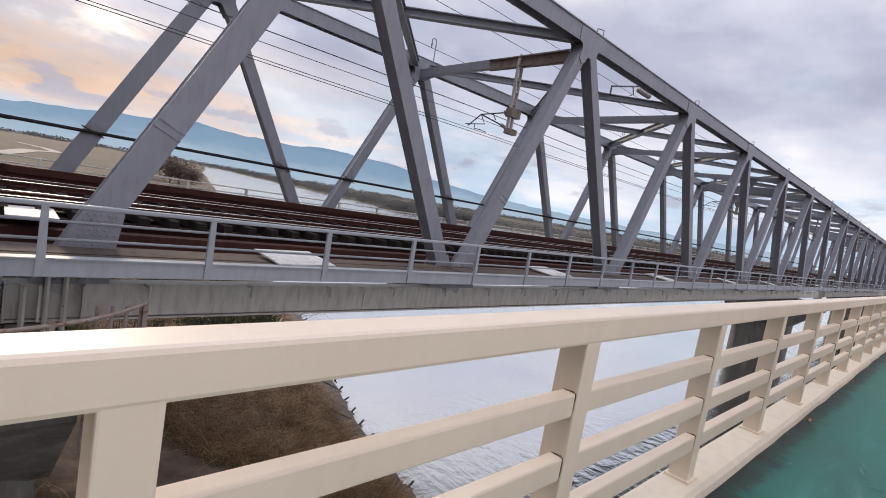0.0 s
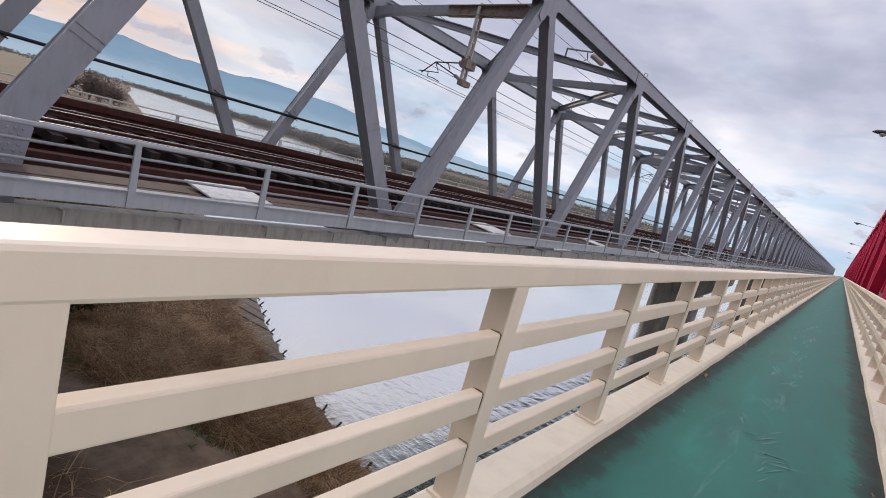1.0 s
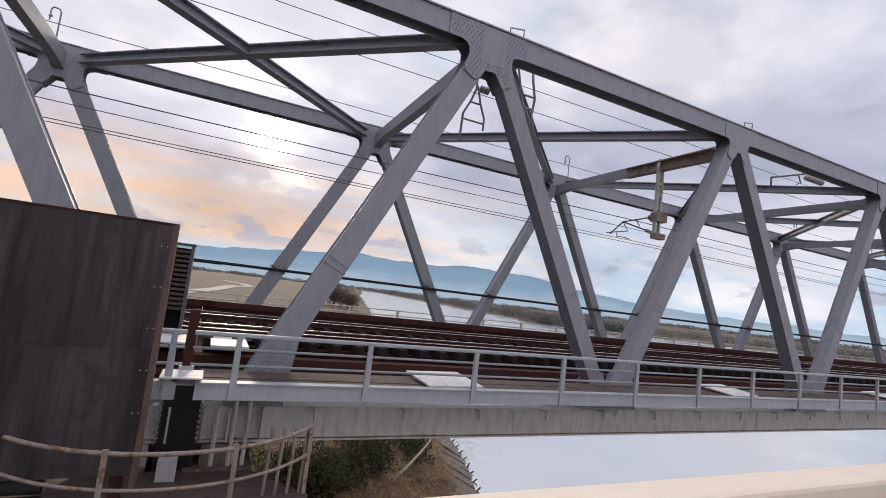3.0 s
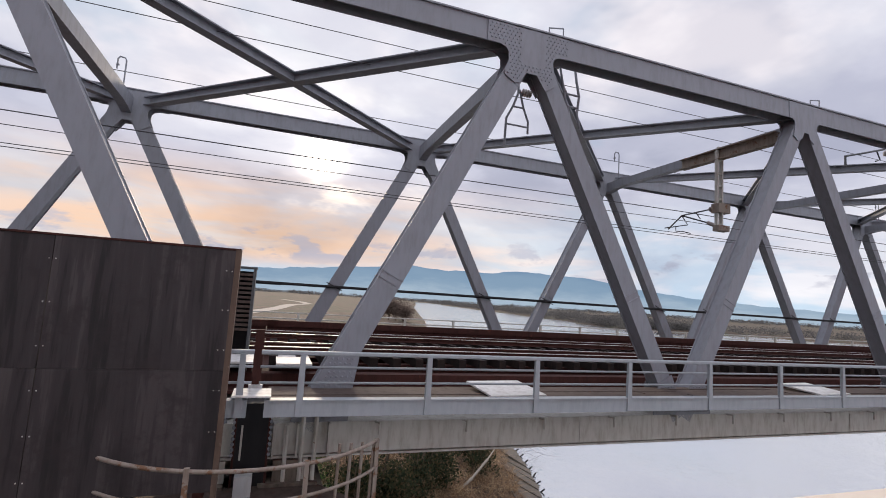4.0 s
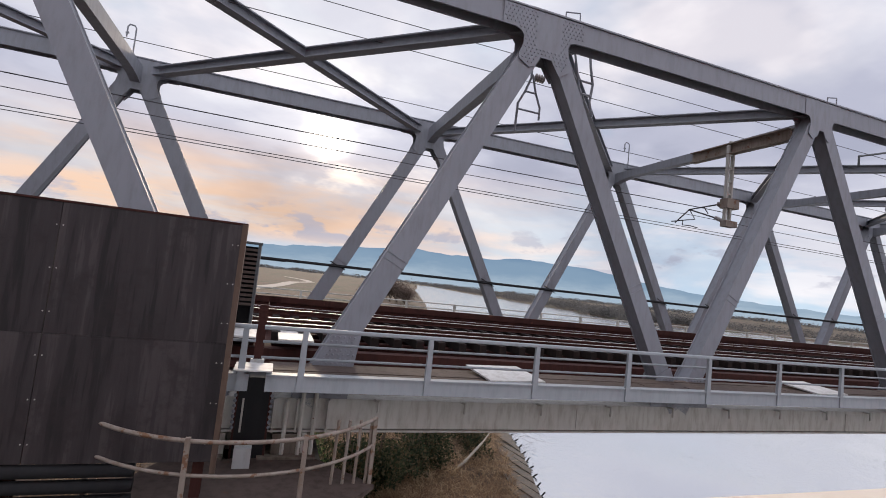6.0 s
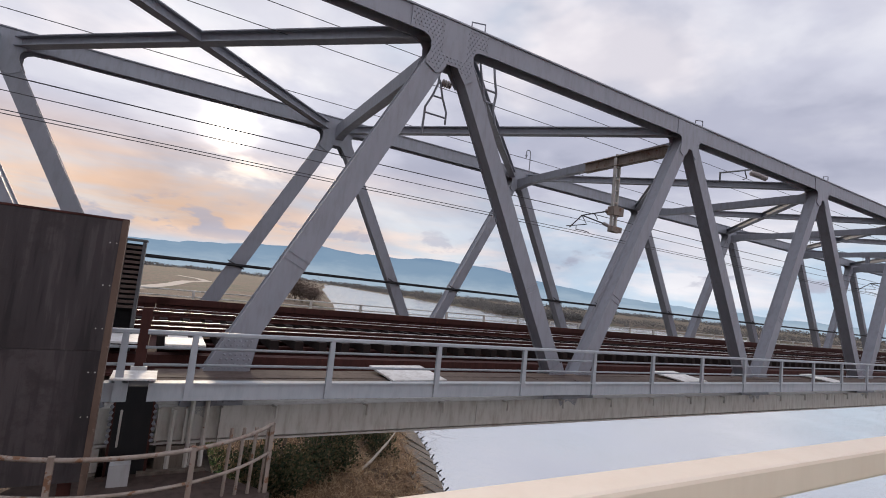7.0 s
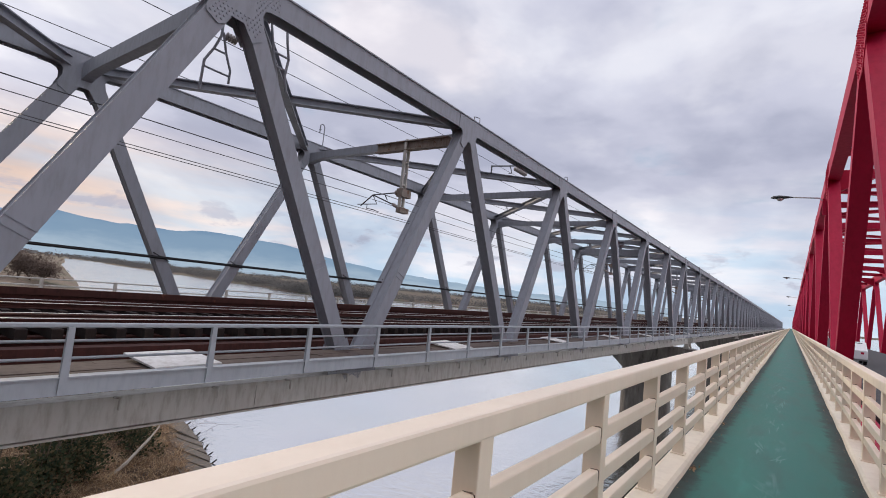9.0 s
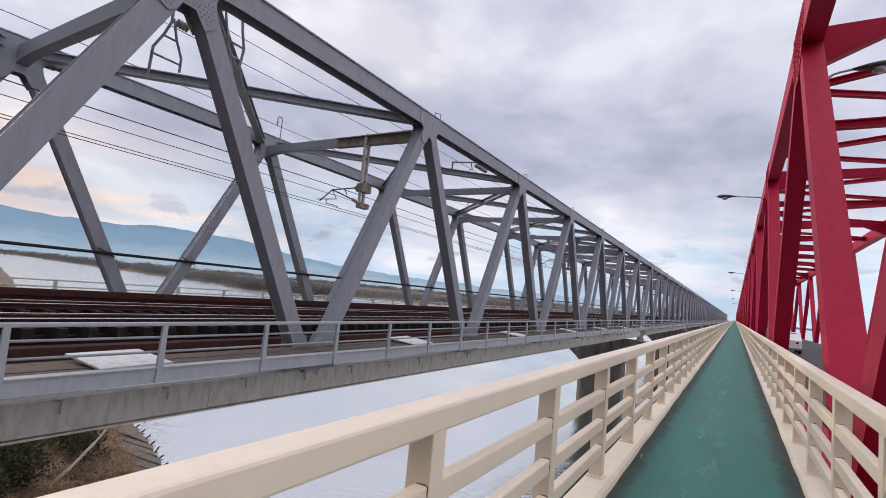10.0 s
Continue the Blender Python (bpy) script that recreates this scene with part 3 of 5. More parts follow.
    pts = [(x0 - 2.2, y0 - 0.8, z0 - 0.3), (x0 - 0.7, y0 - 0.3, z0 + 0.55), (x0 + 0.6, y0 + 0.3, z0 + 1.45), (x0 + 1.3, y0 + 0.8, z0 + 1.9)]
    for p, q, r in zip(pts, pts[1:], (0.13, 0.10, 0.06)):
        b.tube([p, q], r * 0.8, 7)
    solo("fallen_branch", b, TRACK_PALE, "pale dead branch leaning down the bank", "branch")
    # thin bare twigs overhanging the water
    tw = Shape()
    for i in range(40):
        y = rg.uniform(36, 44)
        p = Vector((shore(y) - rg.uniform(0, 1.5), y, WATER_Z + rg.uniform(0.3, 1.2)))
        e = Vector((rg.uniform(1, 3), rg.uniform(-1, 1), rg.uniform(-0.6, 1.2)))
        m = p + e * 0.5 + Vector((0, 0, rg.uniform(0, 0.5)))
        tw.tube([p, m, p + e], 0.009, 3)
    solo("overhanging_twigs", tw.raw("overhanging_twigs", TWIG), TWIG, "thin leafless twigs hanging over the water", "twigs", kind="stuff")


# ---- walkway of the road bridge ----
X0, X1 = -9.0, 900.0
PITCH = 1.545
RAIL_Y = 0.385          # face of the railing towards the river
R_RAIL_Y = -1.335       # face of the railing towards the road


def railing(name, y, sgn, label, phase, outer):
    """A railing whose walkway face lies at y; sgn points away from the walkway."""
    t = thing(name, label, "railing", "walkway railings")
    part("top_rail", Shape().beam((X0, y + sgn * 0.065, 1.127), (X1, y + sgn * 0.065, 1.127), 0.13, 0.11, r=0.014), CREAM, t)
    for z in (0.825, 0.560, 0.322):
        part("bar", Shape().beam((X0, y + sgn * 0.042, z), (X1, y + sgn * 0.042, z), 0.062, 0.096, r=0.008), CREAM, t)
    post = Shape().beam((0, sgn * 0.062, 0.075), (0, sgn * 0.062, 1.08), 0.105, 0.118, up=(0, 1, 0), r=0.006).mesh("post", CREAM)
    foot = Shape().box(-0.072, 0.072, sgn * 0.062 - 0.075, sgn * 0.062 + 0.075, 0.062, 0.080).mesh("base_plate", CREAM)
    weld = Shape().sweep([(-0.031, -0.047), (0.031, -0.047), (0.034, -0.01), (0.034, 0.047), (0.022, 0.056), (-0.024, 0.050)], (-0.0555, sgn * 0.042, 0), (-0.0495, sgn * 0.042, 0)).mesh("weld", WELD)
    k = math.ceil((X0 - phase) / PITCH)
    far = Shape()
    while phase + k * PITCH < X1:
        x = phase + k * PITCH
        if x < 330:
            p = part("post", post, CREAM, t)
            p.location = (x + 0.0525, y, 0)
            if x < 30:
                part("base_plate", foot, CREAM, p)
                for z in (0.825, 0.560, 0.322):
                    part("weld", weld, WELD, p, "rust stained weld").location = (0, 0, z)
        else:
            far.box(x, x + 0.105, y + sgn * 0.003, y + sgn * 0.12, 0.075, 1.08)
        k += 1
    part("far_posts", far, CREAM, t, kind="stuff")


def make_walkway():
    deck = Shape().box(X0, X1, -1.52, 0.56, -0.32, 0.0)
    solo("walkway", deck, DECK, "narrow footway with worn green coating and dirty edges", "footway", kind="structure")
    for name, a, b in (("kerb_1", 0.30, 0.545), ("kerb_2", -1.50, -1.262)):
        s = Shape()
        n = 420
        rg = random.Random(len(name) + int(a * 10))
        inner = a if a > 0 else b
        outer = b if a > 0 else a
        sg = 1 if outer > inner else -1
        for i in range(n):
            x = X0 + (X1 - X0) * (i / (n - 1)) ** 2.2
            j = 0.012 * rg.random() if x < 60 else 0
            for yy, zz in ((inner - sg * 0.012 + sg * j, 0.0), (inner + sg * j, 0.042), (inner + sg * 0.035, 0.064), (outer - sg * 0.02, 0.066), (outer, 0.05), (outer, 0.0)):
                s.v.append((x, yy, zz))
        s.f = [(i * 6 + k, i * 6 + k + 1, i * 6 + 7 + k, i * 6 + 6 + k) for i in range(n - 1) for k in range(5)]
        solo(name, s, KERB, "low cream painted kerb with chipped edge", "kerb", kind="structure")
    railing("railing", RAIL_Y, 1, "cream painted steel railing with three bars on the river side", 0.0, 1)
    railing("railing", R_RAIL_Y, -1, "cream painted steel railing with three bars on the road side", 0.42, -1)
    marks = Shape()
    rg = random.Random(31)
    for x, y, l, a, w in ((3.1, -0.36, 0.35, -60, 0.02), (3.05, -0.50, 0.5, -25, 0.03), (2.7, -0.62, 0.5, -50, 0.035), (2.5, -0.55, 0.45, -15, 0.025), (3.5, -0.27, 0.4, 10, 0.02),
                          (6.4, -0.33, 0.9, 8, 0.05), (5.8, -0.46, 0.7, -12, 0.05), (4.3, -0.36, 0.6, 30, 0.025), (10.9, -0.36, 1.6, 0, 0.07), (8.2, -0.42, 0.9, 5, 0.05), (14.0, -0.40, 2.2, 0, 0.08), (1.9, -0.7, 0.4, 35, 0.03)):
        for k in range(5):
            b = radians(a + rg.uniform(-9, 9))
            cx, cy = x + rg.gauss(0, l * 0.32), y + rg.gauss(0, w * 1.2)
            q = l * rg.uniform(0.3, 0.8)
            d, o = Vector((math.cos(b), math.sin(b), 0)) * q / 2, Vector((-math.sin(b), math.cos(b), 0)) * w * rg.uniform(0.15, 0.5)
            c = Vector((cx, cy, 0.0035 + 0.0004 * k))
            marks.add([c - d, c + o * rg.uniform(0.4, 1), c + d, c - o * rg.uniform(0.4, 1)], [(0, 1, 2, 3)])
    solo("scuff_marks", marks.raw("scuff_marks", SCUFF), SCUFF, "pale scuffs on the green footway coating", "marks", kind="stuff")
    # dead leaves and grit along the edge
    rg = random.Random(8)
    bits = Shape()
    for _ in range(420):
        x = rg.uniform(-2, 34)
        y = rg.choice([0.28 - abs(rg.gauss(0, 0.06)), -1.235 + abs(rg.gauss(0, 0.07))])
        a = rg.uniform(0, 6.28)
        r = rg.uniform(0.004, 0.016)
        p = [(x + r * math.cos(a + q), y + r * math.sin(a + q) * 0.6, 0.004 + rg.uniform(0, 0.010)) for q in (0, 1.6, 3.1, 4.7)]
        bits.add(p, [(0, 1, 2, 3)])
    for cx, cy in ((4.42, 0.24), (7.4, 0.26), (12.2, 0.25)):
        for _ in range(16):
            x, y, a, r = cx + rg.gauss(0, 0.04), cy + rg.gauss(0, 0.018), rg.uniform(0, 6.28), rg.uniform(0.012, 0.03)
            p = [(x + r * math.cos(a + q), y + r * math.sin(a + q) * 0.6, 0.006 + rg.uniform(0, 0.03)) for q in (0, 1.6, 3.1, 4.7)]
            bits.add(p, [(0, 1, 2, 3)])
    solo("leaf_litter", bits.raw("leaf_litter", DRY), DRY, "dead leaves and grit along the kerb", "litter", kind="stuff")


# ---- red road bridge ----
RP, RB0 = 15.2, 6.7     # panel, first bottom node
RY, RYF = -2.10, -10.2  # planes of the two trusses


def road_truss(y):
    t = thing("road_bridge_truss", "deep crimson painted steel truss beside the footway", "bridge truss", "road bridge trusses")
    k0, k1 = -2, 58
    xa, xb = RB0 + (k0 - 0.5) * RP, RB0 + (k1 + 0.5) * RP
    part("top_chord", Shape().beam((xa, y, 9.65), (xb, y, 9.65), 0.5, 0.85), RED, t)
    part("bottom_chord", Shape().beam((xa, y, -0.85), (xb, y, -0.85), 0.5, 0.8), RED, t)
    zt, zb = 9.65, -0.85
    up = Shape().beam((0, y, 0), (RP / 2, y, zt - zb), 0.52, 0.48, up=(0, 1, 0)).mesh("diagonal", RED)
    dn = Shape().beam((0, y, 0), (-RP / 2, y, zt - zb), 0.52, 0.48, up=(0, 1, 0)).mesh("diagonal", RED)
    plate = Shape().sweep([(-1.3, 0.5), (1.3, 0.5), (1.0, -0.75), (0.4, -1.3), (-0.4, -1.3), (-1.0, -0.75)], (0, y + 0.24, 0), (0, y + 0.262, 0)).mesh("gusset", RED)
    bolts = Shape()
    for i in range(-8, 9):
        for j in range(12):
            bx, bz = i * 0.14, 0.42 - j * 0.14
            if abs(bx) < 1.25 - max(0, -bz) * 0.65 and not (abs(bx) < 0.12 and bz < -0.3):
                bolts.lathe((bx, y + 0.262, bz), [(0.032, 0), (0.022, 0.022)], 5, "y")
    bolts = bolts.mesh("bolt_heads", RED)
    for k in range(k0, k1):
        x = RB0 + k * RP
        for me in (up, dn):
            part("diagonal", me, RED, t).location = (x, 0, zb)
        g = part("gusset", plate, RED, t)
        g.location = (x + RP / 2, 0, zt)
        if k in (0, 1):
            part("bolt_heads", bolts, RED, g, kind="stuff")
    return t


def make_road_bridge():
    solo("road", Shape().box(-40, X1, -10.0, -2.6, -0.75, -0.35), ASPHALT, "grey asphalt carriageway between the red trusses", "road", kind="structure")
    road_truss(RY)
    road_truss(RYF)
    top = thing("overhead_bracing", "crimson steel beams crossing over the carriageway", "bridge bracing")
    for k in range(-2, 30):
        x = RB0 + k * RP + RP / 2
        fs = [i / 10 for i in range(11)]
        lows = [9.85 - 0.45 - 0.75 * max(0, abs(f - 0.5) * 2 - 0.6) / 0.4 for f in fs]
        part("cross_beam", knee_beam(x, [RY + (RYF - RY) * f for f in fs], 9.85, lows, 0.16), RED, top)
        part("cross_beam", Shape().ibeam((x + RP / 2, RY, 9.65), (x + RP / 2, RYF, 9.65), 0.3, 0.34, 0.04), RED, top)
        for q in (0, RP / 2):
            for e in (0.0, RP / 2):
                part("brace", Shape().ibeam((x + q + RP / 4, RY, 9.7), (x + q + e, RYF, 9.7), 0.2, 0.2, 0.03), RED, top)


def lamp_arm(x, y, sgn, z, reach):
    """A cobra-head road lamp reaching out from the truss."""
    t = thing("road_lamp", "grey cobra-head road lamp reaching out from the red truss", "street lamp", "road lamps", at=(x, y, z))
    pts = [(0, 0, -0.5), (0, sgn * 0.03, -0.12), (0, sgn * 0.22, 0.06), (0, sgn * reach * 0.6, 0.10), (0, sgn * reach, 0.14)]
    part("arm", Shape().tube(pts, 0.035, 8), GALV, t, smooth=True)
    part("bracket", Shape().box(-0.06, 0.06, -0.08, 0.08, -0.85, 0.0), RED, t)
    prof = [(0.05, 0.0), (0.09, 0.10), (0.17, 0.32), (0.22, 0.58), (0.19, 0.82), (0.06, 0.98)]
    h = Shape()
    for r, d in prof:
        for i in range(12):
            a = i * math.pi / 6
            h.v.append((r * math.cos(a), sgn * (reach + d), 0.14 + r * math.sin(a) * (0.55 if math.sin(a) > 0 else 0.35)))
    for j in range(len(prof) - 1):
        h.f += [(j * 12 + i, j * 12 + (i + 1) % 12, j * 12 + 12 + (i + 1) % 12, j * 12 + 12 + i) for i in range(12)]
    h.f += [tuple(range(12)), tuple(range(60, 72))]
    part("housing", h, LAMP_GREY, t, smooth=True)
    part("lens", Shape().lathe((0, sgn * (reach + 0.56), 0.08), [(0.17, 0), (0.15, -0.07), (0.08, -0.12)], 12), LAMP_GLASS, t, smooth=True)


def car(x, y, z):
    t = thing("car", "white hatchback car on the carriageway", "car", "cars on the bridge", at=(x, y, z))
    side = [(-1.95, 0.35), (-2.0, 0.75), (-1.75, 0.98), (-1.3, 1.05), (-0.85, 1.45), (0.75, 1.5), (1.6, 1.05), (1.98, 0.95), (2.02, 0.4), (1.7, 0.26), (-1.7, 0.26)]
    body = Shape().sweep([(-q[0], q[1]) for q in side], (0, -0.82, 0), (0, 0.82, 0))
    part("body", body, CAR_WHITE, t)
    win = [(-1.12, 1.08), (-0.78, 1.38), (0.68, 1.42), (1.32, 1.08)]
    for yy in (-0.825, 0.815):
        part("side_window", Shape().sweep([(-q[0], q[1]) for q in win], (0, yy, 0), (0, yy + 0.012, 0)), GLASS_DARK, t)
    part("rear_window", Shape().add([(-1.27, -0.68, 1.11), (-1.27, 0.68, 1.11), (-0.90, 0.62, 1.44), (-0.90, -0.62, 1.44)], [(0, 1, 2, 3)]), GLASS_DARK, t)
    for wx in (-1.25, 1.25):
        for wy in (-0.84, 0.64):
            w = part("wheel", Shape().lathe((wx, wy, 0.30), [(0.24, 0), (0.31, 0.03), (0.31, 0.17), (0.24, 0.20)], 16, "y"), TYRE, t)
            part("rim", Shape().lathe((wx, wy - 0.006, 0.30), [(0.10, 0), (0.19, 0.004), (0.19, 0.208), (0.1, 0.212)], 12, "y"), GALV, w)
    for yy in (-0.62, 0.48):
        part("tail_light", Shape().box(-2.0, -1.93, yy, yy + 0.16, 0.72, 0.86), RED, t)


# ---- railway bridge ----
NP, FP = 10.05, 19.52     # planes of the near and far truss
P = 9.716                # panel
ZT, ZB = 8.2, -1.25      # middle lines of the chords
PANELS = 7
GAP = 1.42
PITCH_SPAN = PANELS * P + GAP
MID = (NP + FP) / 2
TRACKS = (13.0, 16.85)


HAT = [(-0.225, -0.28), (-0.19, -0.28), (-0.19, 0.22), (0.19, 0.22), (0.19, -0.28), (0.225, -0.28), (0.225, 0.26), (-0.225, 0.26)]


def lipped(w, h, t=0.03, lip=0.028):
    """A box section whose two flanges stand a little proud of its webs."""
    x, y, q = w / 2, h / 2, w / 2 - lip
    return [(-x, -y), (x, -y), (x, -y + t), (q, -y + t), (q, y - t), (x, y - t), (x, y), (-x, y), (-x, y - t), (-q, y - t), (-q, -y + t), (-x, -y + t)]


def rivet_mesh(spots, y, mat=None):
    s = Shape()
    for x, z in spots:
        s.lathe((x, y, z), [(0.026, 0.0), (0.018, -0.016)], 5, "y")
    return s


def truss_span():
    """One span, its first bottom node at the origin's x."""
    t = thing("railway_truss_span", "grey painted steel truss span of the railway bridge", "truss bridge", "railway bridge spans")
    H = ZT - ZB
    chord = Shape().sweep(HAT, (P / 2 - 0.2, 0, 0), (PANELS * P - P / 2 + 0.2, 0, 0))
    cap = Shape().box(P / 2 - 0.5, PANELS * P - P / 2 + 0.5, -0.27, 0.27, 0.26, 0.30)
    low = Shape().sweep(rect(0.42, 0.60), (-0.5, 0, -0.03), (PANELS * P + 0.5, 0, -0.03))
    flange = Shape().box(-0.5, PANELS * P + 0.5, -0.25, 0.25, -0.39, -0.35)
    chord, cap, low, flange = chord.mesh("top_chord", STEEL), cap.mesh("flange", STEEL), low.mesh("bottom_chord", STEEL_OLD), flange.mesh("flange", STEEL_OLD)
    dirs = {}
    for kind, w in (("end", 0.52), ("mid", 0.43)):
        for sg in (1, -1):
            s = Shape()
            d = Vector((sg * P / 2, 0, H)).normalized()
            s.sweep(lipped(w, 0.42), d * 0.2, Vector((sg * P / 2, 0, H)) - d * 0.2, up=(0, 1, 0))
            # splice bands and edge strips
            for q in (0.335, 0.35):
                c = Vector((sg * P / 2, 0, H)) * q
                for yy in (-0.218, 0.218):
                    o = Vector((0, yy, 0))
                    s.sweep(rect(w + 0.02, 0.014), c + o, c + o + d * 0.022, up=(0, 1, 0))
            dirs[kind, sg] = s.mesh("diagonal", STEEL)
    bigplate = [(-1.27, 0.24), (1.0, 0.24), (1.0, -0.30), (0.72, -0.31), (0.60, -0.36), (0.55, -0.50), (0.60, -0.74), (0.62, -1.10), (0.37, -1.26), (0.21, -1.05), (0.11, -0.90),
                (-0.20, -0.90), (-0.33, -1.14), (-0.48, -1.21), (-0.76, -1.05), (-0.78, -0.92), (-0.68, -0.66), (-0.69, -0.46), (-0.76, -0.36), (-0.91, -0.30), (-1.27, -0.29)]
    smallplate = [(-0.75, 0.24), (0.75, 0.24), (0.75, -0.29), (0.58, -0.30), (0.49, -0.35), (0.45, -0.48), (0.49, -0.80), (0.32, -0.98), (0.16, -0.86), (0.08, -0.68),
                  (-0.10, -0.68), (-0.20, -0.88), (-0.38, -0.99), (-0.57, -0.85), (-0.50, -0.50), (-0.53, -0.36), (-0.62, -0.30), (-0.75, -0.29)]
    botplate = [(-0.95, 0.285), (0.95, 0.285), (0.95, 0.40), (0.80, 1.05), (0.38, 1.30), (0.12, 0.75), (-0.12, 0.75), (-0.38, 1.30), (-0.80, 1.05), (-0.95, 0.40)]
    endplate = [(0.10, 0.285), (0.98, 0.285), (1.0, 0.75), (1.12, 1.58), (0.56, 1.70), (0.16, 0.85)]

    def plate(name, prof, dy):
        return Shape().sweep(prof, (0, dy - 0.009, 0), (0, dy + 0.009, 0)).mesh(name, STEEL)
    plates = {(nm, sg): plate("gusset", pr, sg * 0.236) for nm, pr in (("big", bigplate), ("small", smallplate), ("bot", botplate), ("end", endplate)) for sg in (1, -1)}

    def inside(prof, x, z):
        c = False
        for (x1, z1), (x2, z2) in zip(prof, prof[1:] + prof[:1]):
            if (z1 > z) != (z2 > z) and x < (x2 - x1) * (z - z1) / (z2 - z1) + x1:
                c = not c
        return c
    rivs = {}
    for nm, pr in (("big", bigplate), ("end", endplate), ("bot", botplate)):
        spots = []
        for i in range(-12, 13):
            for j in range(-16, 20):
                x, z = i * 0.105 + (0.052 if j % 2 else 0), j * 0.09
                if all(inside(pr, x + q, z + w) for q in (-0.05, 0.05) for w in (-0.05, 0.05)) and not (nm == "big" and abs(x) < 0.34 and z > -0.7):
                    spots.append((x, z))
        rivs[nm] = rivet_mesh(spots, -0.245).mesh("rivets", STEEL)
    for y in (NP, FP):
        part("top_chord", chord, STEEL, t).location = (0, y, ZT)
        part("flange", cap, STEEL, t).location = (0, y, ZT)
        part("bottom_chord", low, STEEL_OLD, t).location = (0, y, ZB)
        part("flange", flange, STEEL_OLD, t).location = (0, y, ZB)
        for k in range(PANELS):
            for sg, x in ((1, k * P), (-1, (k + 1) * P)):
                kind = "end" if (k == 0 and sg > 0) or (k == PANELS - 1 and sg < 0) else "mid"
                part("diagonal", dirs[kind, sg], STEEL, t).location = (x, y, ZB)
            nm = "big" if k in (0, PANELS - 1) else "small"
            for sd in (1, -1):
                g = part("gusset", plates[nm, sd], STEEL, t)
                g.location = (k * P + P / 2, y, ZT)
                if k == PANELS - 1:
                    g.scale = (-1, 1, 1)
                if sd < 0 and nm == "big" and y == NP:
                    part("rivets", rivs["big"], STEEL, g, kind="stuff")
        for k in range(PANELS + 1):
            for sd in (1, -1):
                nm = "end" if k in (0, PANELS) else "bot"
                g = part("gusset", plates[nm, sd], STEEL, t)
                g.location = (k * P, y, ZB)
                if k == PANELS:
                    g.scale = (-1, 1, 1)
                if sd < 0 and y == NP and k in (0, 1):
                    part("rivets", rivs[nm], STEEL, g, kind="stuff")
    # cross struts with curved knees, and lateral bracing
    for k in range(PANELS):
        x = k * P + P / 2
        deep = k in (0, PANELS - 1)
        base, knee, high = (0.46, 0.16, ZT - 0.02) if deep else (0.34, 0.16, ZT - 0.30)
        ys, lows = [], []
        for i in range(17):
            f = i / 16
            e = max(0, abs(f - 0.5) * 2 - 0.72) / 0.28
            ys.append(NP + 0.2 + (FP - NP - 0.4) * f)
            lows.append(high - base - knee * e * e)
        part("cross_strut", knee_beam(x, ys, high, lows, 0.16), STEEL, t)
        if k < PANELS - 1:
            for a, b in ((NP, FP), (FP, NP)):
                part("lateral_brace", Shape().ibeam((x + 0.3, a, ZT - 0.08 + (0.0 if a == NP else 0.006)), (x + P - 0.3, b, ZT - 0.08), 0.30, 0.30, 0.035), STEEL, t)
    for k in range(PANELS + 1):
        part("floor_beam", Shape().ibeam((k * P, NP, -1.1), (k * P, FP, -1.1), 0.4, 0.9, 0.05), STEEL_OLD, t)
    for k in range(PANELS * 5):
        x = k * P / 5 + 1.62
        part("bracket_hook", Shape().tube([(x - 0.05, NP - 0.22, -0.98), (x, NP - 0.38, -0.98), (x, NP - 0.38, -1.20)], 0.032, 6), STEEL_OLD, t)
    for x in (-0.42, 0.02, 0.62, PANELS * P - 0.62, PANELS * P - 0.02, PANELS * P + 0.42):
        part("stiffener", Shape().box(x - 0.018, x + 0.018, NP - 0.34, NP - 0.20, -1.62, -0.98), STEEL_OLD, t)
    for k in range(PANELS):
        x = k * P + P * 0.71
        part("splice_plate", Shape().box(x - 0.32, x + 0.32, NP - 0.228, NP - 0.20, -1.57, -1.05), STEEL_OLD, t)
    for k in range(0, PANELS, 1):
        x = k * P + P / 2 + 0.55
        part("signal_hook", Shape().tube([(x, NP, ZT + 0.29), (x, NP, ZT + 0.60), (x + 0.42, NP, ZT + 0.68), (x + 0.42, NP, ZT + 0.45)], 0.02, 6), STEEL, t)
    return t


